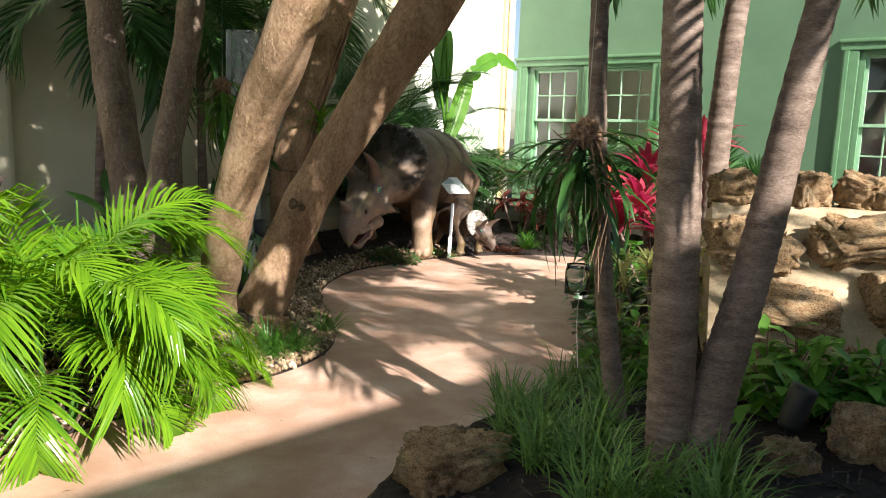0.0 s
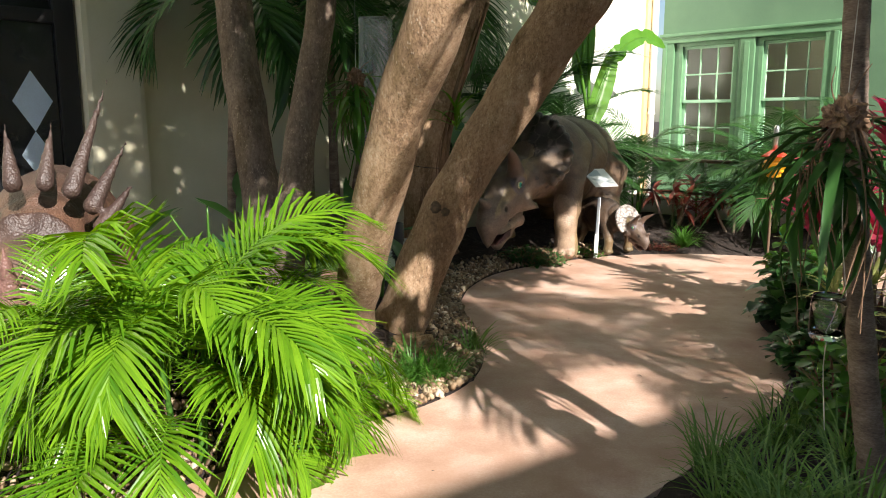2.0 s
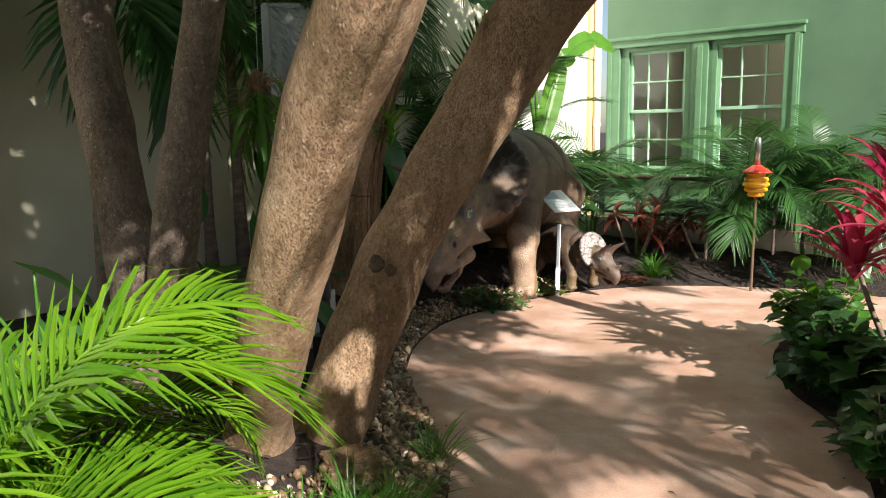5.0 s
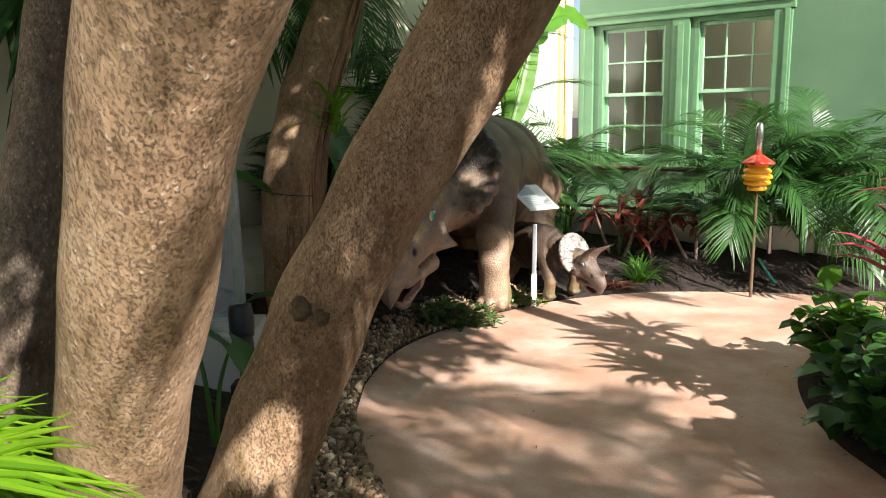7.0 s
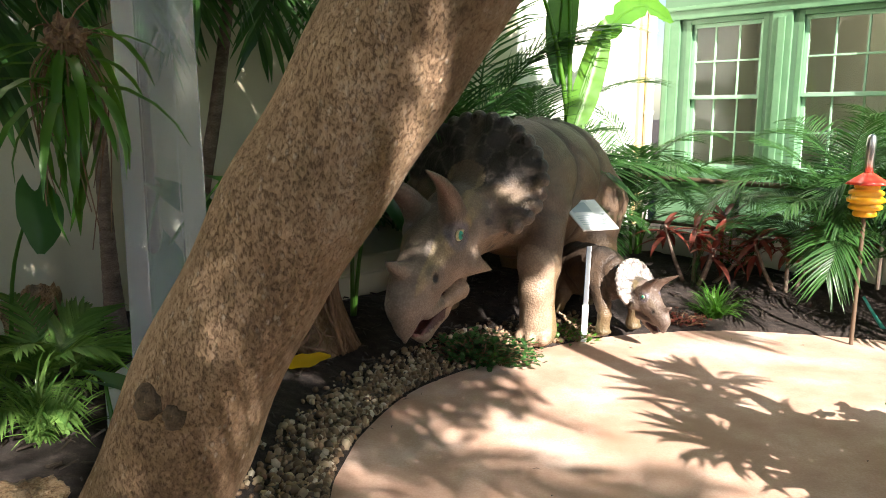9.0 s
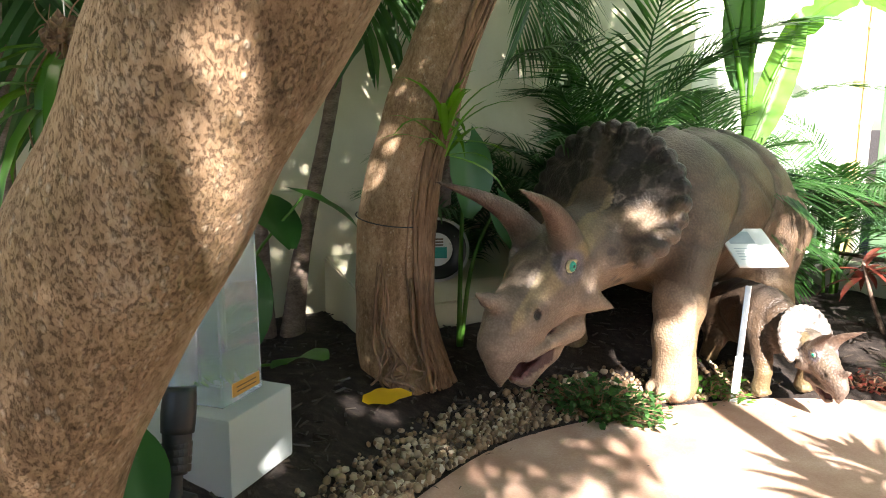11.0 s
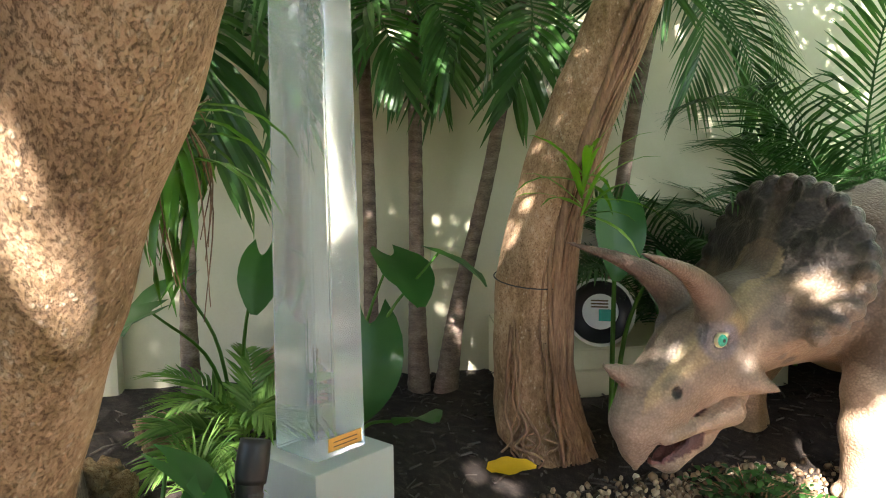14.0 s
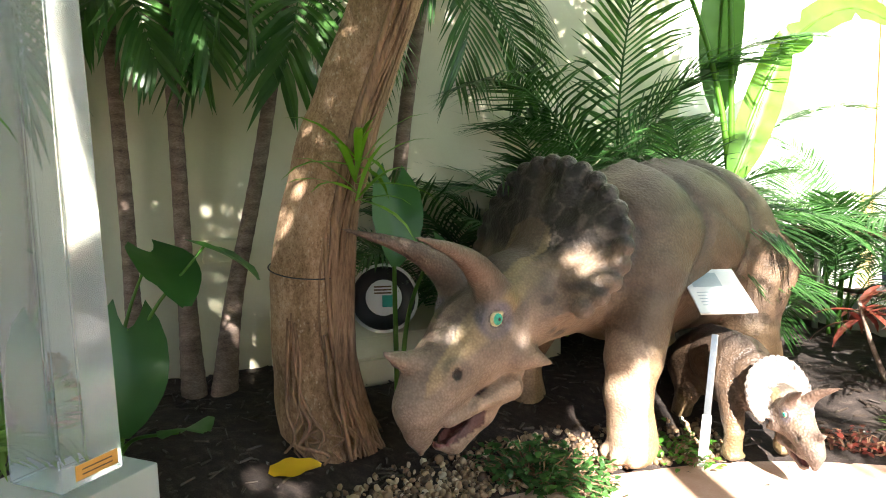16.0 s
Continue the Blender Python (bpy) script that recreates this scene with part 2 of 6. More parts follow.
def spline(pts, n):
    """A smooth curve through points (Catmull-Rom), n samples."""
    p = np.array(pts, float)
    p = np.vstack([2 * p[0] - p[1], p, 2 * p[-1] - p[-2]])
    k = len(p) - 3
    t = np.linspace(0, k, n)
    i = np.minimum(t.astype(int), k - 1)
    f = (t - i)[:, None]
    a, b, c, d = p[i], p[i + 1], p[i + 2], p[i + 3]
    return 0.5 * (2 * b + (c - a) * f + (2 * a - 5 * b + 4 * c - d) * f**2 + (3 * b - a - 3 * c + d) * f**3)


def tube(pts, radii, n=30, seg=14, lumps=0.0, lump_size=3.0, flare=None, rings=None, seed=0):
    """A lumpy tube along a curve: vertices and faces, ends closed."""
    c = spline(pts, n)
    r = spline([(x, 0, 0) for x in radii], n)[:, 0]
    tan = np.gradient(c, axis=0)
    tan /= np.linalg.norm(tan, axis=1)[:, None] + 1e-9
    ref = np.array((0.31, 0.95, 0.05))
    u = np.cross(tan, ref)
    u /= np.linalg.norm(u, axis=1)[:, None] + 1e-9
    w = np.cross(tan, u)
    V, F = [], []
    for i in range(n):
        for j in range(seg):
            a = 2 * math.pi * j / seg
            d = math.cos(a) * u[i] + math.sin(a) * w[i]
            rr = r[i]
            if rings:
                ph = (i / (n - 1) * rings) % 1.0
                rr *= 1.0 + 0.05 * (1 - ph) ** 3
            if flare:
                rr *= 1 + flare[0] * math.exp(-i / (n - 1) / flare[1]) * (0.55 + 0.45 * math.cos(a * flare[2] + seed))
            q = c[i] + d * rr
            if lumps:
                rr *= 1 + lumps * noise.noise(Vector(q * lump_size) + Vector((seed * 7.3, 0, 0)))
                q = c[i] + d * rr
            V.append(q)
    for i in range(n - 1):
        for j in range(seg):
            k = (j + 1) % seg
            F.append((i * seg + j, i * seg + k, (i + 1) * seg + k, (i + 1) * seg + j))
    V += [c[0], c[-1]]
    for j in range(seg):
        k = (j + 1) % seg
        F.append((len(V) - 2, k, j))
        F.append((len(V) - 1, (n - 1) * seg + j, (n - 1) * seg + k))
    return V, F


def merge(pieces):
    V, F = [], []
    for v, f in pieces:
        o = len(V)
        V.extend(v)
        F.extend([tuple(i + o for i in q) for q in f])
    return V, F


def moved(piece, m):
    return [m @ Vector(v) for v in piece[0]], piece[1]


def net(field, lo, hi, step):
    """Surface net of field < 0: vertices and faces of a smooth closed skin."""
    ax = [np.arange(a, b + step, step) for a, b in zip(lo, hi)]
    P = np.meshgrid(*ax, indexing="ij")
    g = field(*P)
    s = g < 0
    sh = tuple(k - 1 for k in g.shape)
    tot, cnt = np.zeros(sh + (3,)), np.zeros(sh)
    cut = lambda o: tuple(slice(k, k + m) for k, m in zip(o, sh))
    corners = [(i, j, k) for i in (0, 1) for j in (0, 1) for k in (0, 1)]
    for a in corners:
        for d in range(3):
            if a[d]:
                continue
            b = tuple(1 if q == d else a[q] for q in range(3))
            ga, gb = g[cut(a)], g[cut(b)]
            cr = (ga < 0) != (gb < 0)
            t = np.where(cr, ga / np.where(cr, ga - gb, 1), 0)
            for q in range(3):
                base = P[q][cut(a)]
                tot[..., q] += np.where(cr, base + (t * step if q == d else 0), 0)
            cnt += cr
    ids = -np.ones(sh, int)
    msk = cnt > 0
    ids[msk] = np.arange(msk.sum())
    V = tot[msk] / cnt[msk][:, None]
    F = []
    for d in range(3):
        e, f = [(1, 2), (2, 0), (0, 1)][d]
        a = np.moveaxis(s, (d, e, f), (0, 1, 2))
        idx = np.moveaxis(ids, (d, e, f), (0, 1, 2))
        x = a[:-1, 1:-1, 1:-1] != a[1:, 1:-1, 1:-1]
        ins = a[:-1, 1:-1, 1:-1]
        i, j, k = np.nonzero(x)
        q = np.stack([idx[i, j, k], idx[i, j + 1, k], idx[i, j + 1, k + 1], idx[i, j, k + 1]], 1)
        flip = ~ins[i, j, k]
        q[flip] = q[flip][:, ::-1]
        F.append(q)
    return V, np.vstack(F)


def smin(a, b, k):
    h = np.clip(0.5 + 0.5 * (b - a) / k, 0, 1)
    return b + (a - b) * h - k * h * (1 - h)


def capsule(X, Y, Z, a, b, ra, rb):
    a, b = np.array(a, float), np.array(b, float)
    d = b - a
    t = np.clip(((X - a[0]) * d[0] + (Y - a[1]) * d[1] + (Z - a[2]) * d[2]) / (d @ d), 0, 1)
    return np.sqrt((X - a[0] - t * d[0]) ** 2 + (Y - a[1] - t * d[1]) ** 2 + (Z - a[2] - t * d[2]) ** 2) - (ra + (rb - ra) * t)


def ellipsoid(X, Y, Z, c, r):
    q = np.sqrt(((X - c[0]) / r[0]) ** 2 + ((Y - c[1]) / r[1]) ** 2 + ((Z - c[2]) / r[2]) ** 2)
    return (q - 1) * min(r)


def blade(points, widths, fold=0.25, side=None):
    """A leaf blade along points: midrib and two edges, folded along the middle."""
    p = np.array(points, float)
    n = len(p)
    tan = np.gradient(p, axis=0)
    tan /= np.linalg.norm(tan, axis=1)[:, None] + 1e-9
    s = np.array(side if side is not None else (0.0, 0.0, 1.0), float)
    if side is None:
        b = np.cross(tan, s)
        b = np.where(np.linalg.norm(b, axis=1)[:, None] < 0.05, np.array((1.0, 0, 0)), b)
    else:
        b = np.tile(s, (n, 1))
        b = b - (b * tan).sum(1)[:, None] * tan
    b /= np.linalg.norm(b, axis=1)[:, None] + 1e-9
    up = np.cross(b, tan)
    w = np.array(widths)[:, None]
    V = np.concatenate([p + b * w + up * w * fold, p, p - b * w + up * w * fold])
    F = []
    for i in range(n - 1):
        F.append((i, n + i, n + i + 1, i + 1))
        F.append((n + i, 2 * n + i, 2 * n + i + 1, n + i + 1))
    return V, F


def frond(length, droop, lift, leaflets, leaf_len, leaf_w, rng, vee=0.45, hang=0.35, bare=0.2, stem_r=0.008):
    """A feather palm frond that leaves the origin along +x, arching: stalk and folded leaflets."""
    n = 16
    t = np.linspace(0, 1, n)
    ang = lift - droop * t**1.3
    ds = length / (n - 1)
    x = np.concatenate([[0], np.cumsum(np.cos(ang[:-1]) * ds)])
    z = np.concatenate([[0], np.cumsum(np.sin(ang[:-1]) * ds)])
    side = rng.uniform(-0.12, 0.12)
    y = side * length * t**2
    mid = np.stack([x, y, z], 1)
    pieces = [tube(mid[::3], [stem_r * (1 - 0.8 * k) for k in t[::3]], 8, 5)]
    for s in (-1, 1):
        for k in range(leaflets):
            f = bare + (1 - bare) * (k + 0.5) / leaflets
            base = np.array([np.interp(f, t, mid[:, q]) for q in range(3)])
            a = np.interp(f, t, ang)
            tan = np.array((math.cos(a), 0, math.sin(a)))
            nor = np.array((-math.sin(a), 0, math.cos(a)))
            fw = 0.35 + 0.75 * f + rng.uniform(-0.08, 0.08)
            d = tan * math.sin(fw) + np.array((0, s, 0)) * math.cos(fw) + nor * vee * (1 - 0.5 * f)
            d /= np.linalg.norm(d)
            L = leaf_len * (math.sin(math.pi * (0.12 + 0.80 * (k + 0.5) / leaflets)) ** 0.6) * rng.uniform(0.88, 1.08)
            g = np.array((0, 0, -1.0))
            q = [base + d * L * u + g * L * hang * u * u * rng.uniform(0.7, 1.3) for u in (0, 0.3, 0.65, 1)]
            pieces.append(blade(q, [leaf_w * 0.45, leaf_w, leaf_w * 0.75, 0.0006], 0.3, np.cross(d, nor)))
    return merge(pieces)


def turned(yaw, pitch=0.0, roll=0.0, at=(0, 0, 0), size=1.0):
    return Matrix.Translation(at) @ Euler((roll, -pitch, yaw)).to_matrix().to_4x4() @ Matrix.Scale(size, 4)


# ---- plan ----
LEFT = [(-2.6, -4), (-2.6, 1.2), (-2.35, 2.5), (-1.98, 3.1), (-1.6, 3.65), (-1.32, 4.02), (-1.0, 4.36), (-0.8, 4.75), (-0.76, 5.2), (-0.87, 5.75), (-1.02, 6.25), (-1.13, 6.8), (-1.1, 7.3), (-0.95, 7.85), (-0.6, 8.35), (-0.2, 8.75), (0.36, 9.13), (1.2, 9.36), (2.3, 9.22), (2.95, 8.88), (4.5, 8.0), (7.0, 7.2)]
RIGHT = [(7.0, 5.6), (4.5, 6.6), (2.6, 7.6), (1.9, 7.7), (1.5, 7.3), (1.28, 6.8), (1.2, 6.3), (1.22, 5.9), (1.15, 5.4), (0.98, 4.9), (0.77, 4.48), (0.56, 4.22), (0.26, 3.79), (-0.03, 3.4), (-0.22, 3.03), (-0.32, 2.6), (-0.2, 1.9), (0.25, 1.3), (0.8, 0.4), (0.9, -4)]
EDGE = np.vstack([spline([(x, y, 0) for x, y in LEFT], 110), spline([(x, y, 0) for x, y in RIGHT], 100)])[:, :2]


def edge_distance(x, y):
    """Metres from the path's edge: positive outside the path."""
    x, y = np.atleast_1d(np.asarray(x, float)), np.atleast_1d(np.asarray(y, float))
    best, inside = np.full(x.shape, 1e9), np.zeros(x.shape, bool)
    for (ax, ay), (bx, by) in zip(EDGE, np.roll(EDGE, -1, 0)):
        dx, dy = bx - ax, by - ay
        t = np.clip(((x - ax) * dx + (y - ay) * dy) / (dx * dx + dy * dy + 1e-12), 0, 1)
        best = np.minimum(best, np.hypot(x - ax - t * dx, y - ay - t * dy))
        c = ((ay > y) != (by > y)) & (x < (bx - ax) * (y - ay) / (by - ay + 1e-12) + ax)
        inside ^= c
    return np.where(inside, -best, best)


def ground_z(x, y):
    """The beds rise from the path's edge."""
    x, y = np.asarray(x, float), np.asarray(y, float)
    d = edge_distance(x, y)
    k = np.clip(d / 1.0, 0, 1)
    k = k * k * (3 - 2 * k)
    top = np.where(x > -0.3 + 0.0 * y, 0.20, 0.24)
    far = np.clip((np.hypot(x, y - 5) - 12) / 6, 0, 1)
    return np.where(d < 0, -0.05, 0.015 + top * k * (1 - far))


def gz(x, y):
    return float(ground_z([x], [y])[0])


# ---- ground and path ----
def build_ground():
    xs = np.concatenate([[-400, -120, -40, -16], np.arange(-8, 8.01, 0.07), [16, 40, 120, 400]])
    ys = np.concatenate([[-400, -120, -40, -14], np.arange(-5, 15.01, 0.07), [24, 50, 130, 420]])
    X, Y = np.meshgrid(xs, ys, indexing="ij")
    Z = ground_z(X.ravel(), Y.ravel())
    d = edge_distance(X.ravel(), Y.ravel())
    P = np.stack([X.ravel(), Y.ravel(), Z], 1)
    for i in np.nonzero((d > 0.06) & (np.abs(P[:, 0]) < 7) & (P[:, 1] > 0) & (P[:, 1] < 14))[0]:
        P[i, 2] += 0.022 * noise.noise(Vector((P[i, 0] * 5, P[i, 1] * 5, 0))) + 0.012 * noise.noise(Vector((P[i, 0] * 17, P[i, 1] * 17, 3)))
    n, m = len(xs), len(ys)
    F = [(i * m + j, (i + 1) * m + j, (i + 1) * m + j + 1, i * m + j + 1) for i in range(n - 1) for j in range(m - 1)]
    ob = part("ground", (P, F), M_SOIL, smooth=True)
    tagged(ob, "dark brown mulch garden soil in raised beds", "soil", kind="structure")


def build_path():
    bm = bmesh.new()
    vs = [bm.verts.new((x, y, 0.0)) for x, y in EDGE]
    f = bm.faces.new(vs)
    r = bmesh.ops.extrude_face_region(bm, geom=[f])
    for v in r["geom"]:
        if isinstance(v, bmesh.types.BMVert):
            v.co.z = -0.1
    bmesh.ops.triangulate(bm, faces=[q for q in bm.faces if len(q.verts) > 4])
    bmesh.ops.recalc_face_normals(bm, faces=bm.faces)
    tagged(part("path", bm, M_PATH), "curving tan stained concrete garden path", "path", kind="structure")


build_ground()
build_path()

# ---- walls ----
# the court's corner, and the two directions of its walls
CORNER = Vector((1.05, 13.7, 0))
BACK = Vector((-0.606, -0.795, 0))
SIDE = Vector((0.795, -0.606, 0))
W_BACK = Matrix.Translation(CORNER) @ Matrix((( BACK.x, SIDE.x, 0, 0), (BACK.y, SIDE.y, 0, 0), (0, 0, 1, 0), (0, 0, 0, 1)))
W_GREEN = Matrix.Translation(CORNER) @ Matrix(((SIDE.x, -BACK.x, 0, 0), (SIDE.y, -BACK.y, 0, 0), (0, 0, 1, 0), (0, 0, 0, 1)))


def walls():
    # local x along the wall, y towards the garden on the back wall and away from it on the green wall
    m = part("wall_back", box((2.6, -0.3, -0.4), (9.6, 0, 8.0)), M_CREAM)
    m.matrix_basis = W_BACK
    tagged(m, "cream painted rendered wall behind the garden bed", "wall", kind="structure")
    m = part("wall_white", box((0.0, -0.3, -0.4), (2.597, 0.004, 8.0)), M_WHITE)
    m.matrix_basis = W_BACK
    tagged(m, "white painted wall in full sun", "wall", kind="structure")
    m = part("trim", box((0.0, 0.004, -0.2), (0.22, 0.05, 8.0), 0.006), M_YELLOW)
    m.matrix_basis = W_BACK
    tagged(m, "ochre painted corner strip", "trim", kind="structure")


walls()


def rect_wall(name, m, x0, x1, z0, z1, y0, y1, holes, material, label):
    """A wall slab with rectangular holes that go through it: strips between the holes."""
    bm = bmesh.new()
    xs = sorted({x0, x1, *[h[0] for h in holes], *[h[1] for h in holes]})
    zs = sorted({z0, z1, *[h[2] for h in holes], *[h[3] for h in holes]})
    solid = {}
    for i in range(len(xs) - 1):
        for k in range(len(zs) - 1):
            cx, cz = (xs[i] + xs[i + 1]) / 2, (zs[k] + zs[k + 1]) / 2
            solid[i, k] = not any(h[0] < cx < h[1] and h[2] < cz < h[3] for h in holes)
    vert = {}

    def v(x, y, z):
        if (x, y, z) not in vert:
            vert[x, y, z] = bm.verts.new((x, y, z))
        return vert[x, y, z]

    for (i, k), s in solid.items():
        if not s:
            continue
        a, b, c, d = xs[i], xs[i + 1], zs[k], zs[k + 1]
        bm.faces.new((v(a, y0, c), v(b, y0, c), v(b, y0, d), v(a, y0, d)))
        bm.faces.new((v(a, y1, d), v(b, y1, d), v(b, y1, c), v(a, y1, c)))
        for di, dk, p, q in ((-1, 0, (a, c), (a, d)), (1, 0, (b, d), (b, c)), (0, -1, (b, c), (a, c)), (0, 1, (a, d), (b, d))):
            if not solid.get((i + di, k + dk), False):
                bm.faces.new((v(p[0], y0, p[1]), v(q[0], y0, q[1]), v(q[0], y1, q[1]), v(p[0], y1, p[1])))
    bmesh.ops.recalc_face_normals(bm, faces=bm.faces)
    ob = part(name, bm, material)
    ob.matrix_basis = m
    return tagged(ob, label, "wall", kind="structure")


M_GLASS = glass("window glass", (0.9, 0.95, 0.93), 0.0)
M_ROOM = surface("grey room plaster", [(0.3, (0.66, 0.66, 0.63)), (0.7, (0.74, 0.74, 0.71))], 2, 50, 0.8, 0.1, 0.003)
M_TUBE = bpy.data.materials.new("lit tube")
M_TUBE.use_nodes = True
M_TUBE.node_tree.nodes["Principled BSDF"].inputs["Emission Color"].default_value = (1, 0.8, 0.5, 1)
M_TUBE.node_tree.nodes["Principled BSDF"].inputs["Emission Strength"].default_value = 14.0


def sash_window(name, x0, x1, z0, zm, z1, label):
    """A double-hung sash window with three by two panes a sash, set in the green wall."""
    w = thing(name, W_GREEN @ Matrix.Translation((x0, 0, z0)), label, "window", kind="structure")
    W, H, mid = x1 - x0, z1 - z0, zm - z0
    fr = bmesh.new()
    for lo, hi in (((-0.06, 0.0, -0.06), (0.0, 0.16, H + 0.06)), ((W, 0.0, -0.06), (W + 0.06, 0.16, H + 0.06)), ((0, 0.0, H), (W, 0.16, H + 0.06)), ((0, 0.0, -0.06), (W, 0.16, 0.0))):
        box(lo, hi, 0.006, fr)
    part("window_frame", fr, M_TRIM, w)
    for nm, a, b, y in (("upper_sash", mid - 0.02, H, 0.05), ("lower_sash", 0.0, mid + 0.02, 0.095)):
        bm = bmesh.new()
        for lo, hi in (((0, y, a), (0.045, y + 0.04, b)), ((W - 0.045, y, a), (W, y + 0.04, b)), ((0.045, y, a), (W - 0.045, y + 0.04, a + 0.045)), ((0.045, y, b - 0.045), (W - 0.045, y + 0.04, b))):
            box(lo, hi, 0.005, bm)
        for i in (1, 2):
            c = W * i / 3
            box((c - 0.011, y + 0.006, a + 0.045), (c + 0.011, y + 0.034, b - 0.045), 0.004, bm)
        c = (a + b) / 2
        box((0.045, y + 0.004, c - 0.011), (W - 0.045, y + 0.032, c + 0.011), 0.004, bm)
        s = part(nm, bm, M_SASH, w, "pale green glazing bars")
        for i in range(3):
            for k in range(2):
                u0, u1 = [(0.045, W / 3 - 0.011), (W / 3 + 0.011, 2 * W / 3 - 0.011), (2 * W / 3 + 0.011, W - 0.045)][i]
                q0, q1 = [(a + 0.045, c - 0.011), (c + 0.011, b - 0.045)][k]
                p = part("pane", box((u0, y + 0.017, q0), (u1, y + 0.021, q1)), M_GLASS, s)
                p.visible_shadow = False
    part("window_sill", box((-0.12, -0.1, -0.13), (W + 0.12, 0.1, -0.06), 0.012), M_TRIM, w)
    return w


def green_side():
    rect_wall("wall_green", W_GREEN, 0.22, 11.0, -0.4, 8.0, 0.0, 0.3, [(0.52, 1.5, 0.9, 2.72), (1.82, 2.89, 0.9, 2.72), (5.66, 6.7, 0.9, 2.8)], M_GREEN, "green painted rendered wall with sash windows")
    sash_window("window_1", 0.58, 1.44, 0.96, 1.8, 2.66, "green framed sash window with six panes a sash")
    sash_window("window_2", 1.88, 2.83, 0.96, 1.81, 2.66, "green framed sash window with a lamp showing behind")
    sash_window("window_3", 5.72, 6.64, 0.96, 1.8, 2.74, "green framed sash window in the shaded wall")
    for i, (a, b, t) in enumerate(((0.25, 2.96, 2.72), (5.44, 6.92, 2.8))):
        bm = bmesh.new()
        box((a, -0.05, 0.72), (a + 0.2, 0.001, t), 0.012, bm)
        box((a + 0.02, -0.07, 0.72), (a + 0.08, -0.045, t), 0.01, bm)
        box((b - 0.2, -0.05, 0.72), (b, 0.001, t), 0.012, bm)
        box((b - 0.08, -0.07, 0.72), (b - 0.02, -0.045, t), 0.01, bm)
        box((a - 0.03, -0.06, t), (b + 0.03, 0.001, t + 0.14), 0.012, bm)
        box((a - 0.05, -0.085, t + 0.1), (b + 0.05, 0.001, t + 0.15), 0.015, bm)
        if i == 0:
            box((1.55, -0.045, 0.72), (1.77, 0.001, t), 0.012, bm)
            box((1.62, -0.065, 0.95), (1.70, -0.04, t - 0.06), 0.012, bm)
        box((a, -0.03, 0.0), (b, 0.001, 0.72), 0.012, bm)
        ob = part("trim", bm, M_TRIM)
        ob.matrix_basis = W_GREEN
        tagged(ob, "green gloss window architrave and panelled apron", "trim", kind="structure")
    # the rooms behind the windows
    for a, b in ((0.3, 3.2), (5.2, 7.2)):
        ob = part("wall_room", merge_boxes([((a, 2.6, 0), (b, 2.7, 3)), ((a - 0.1, 0.31, 0), (a, 2.6, 3)), ((b, 0.31, 0), (b + 0.1, 2.6, 3)), ((a, 0.31, 2.95), (b, 2.6, 3.05)), ((a, 0.31, 0), (b, 2.6, 0.1))]), M_ROOM)
        ob.matrix_basis = W_GREEN
        tagged(ob, "dim grey room behind the windows", "room", kind="structure")
    lt = thing("ceiling_light", W_GREEN @ Matrix.Translation((2.5, 1.4, 2.95)), "lit strip lamp on the room's ceiling", "lamp")
    part("housing", box((-0.5, -0.1, -0.05), (0.5, 0.1, 0.0), 0.01), M_SASH, lt)
    part("tube", tube([(-0.45, 0, -0.07), (0, 0, -0.07), (0.45, 0, -0.07)], [0.02] * 3, 6, 8), M_TUBE, lt, "glowing warm tube")
    # downpipe in the corner
    pipe = thing("downpipe", W_GREEN @ Matrix.Translation((0.1, -0.07, 0)), "white round downpipe in the corner", "pipe")
    part("pipe", tube([(0, 0, 0), (0, 0, 4), (0, 0, 7.9)], [0.055] * 3, 4, 16), M_WHITE, pipe, smooth=True)
    for z in (0.6, 1.6, 2.6, 3.6, 5.0, 6.4):
        part("bracket", tube([(0, 0, z), (0, 0, z + 0.02), (0, 0, z + 0.04)], [0.064] * 3, 3, 16), M_WHITE, pipe)


def merge_boxes(bs):
    bm = bmesh.new()
    for lo, hi in bs:
        box(lo, hi, 0, bm)
    return bm


green_side()
M_DIAMOND = plain("pale blue film", (0.5, 0.62, 0.75), 0.4)
M_DOORGLASS = plain("dark tinted door glass", (0.012, 0.013, 0.015), 0.08)


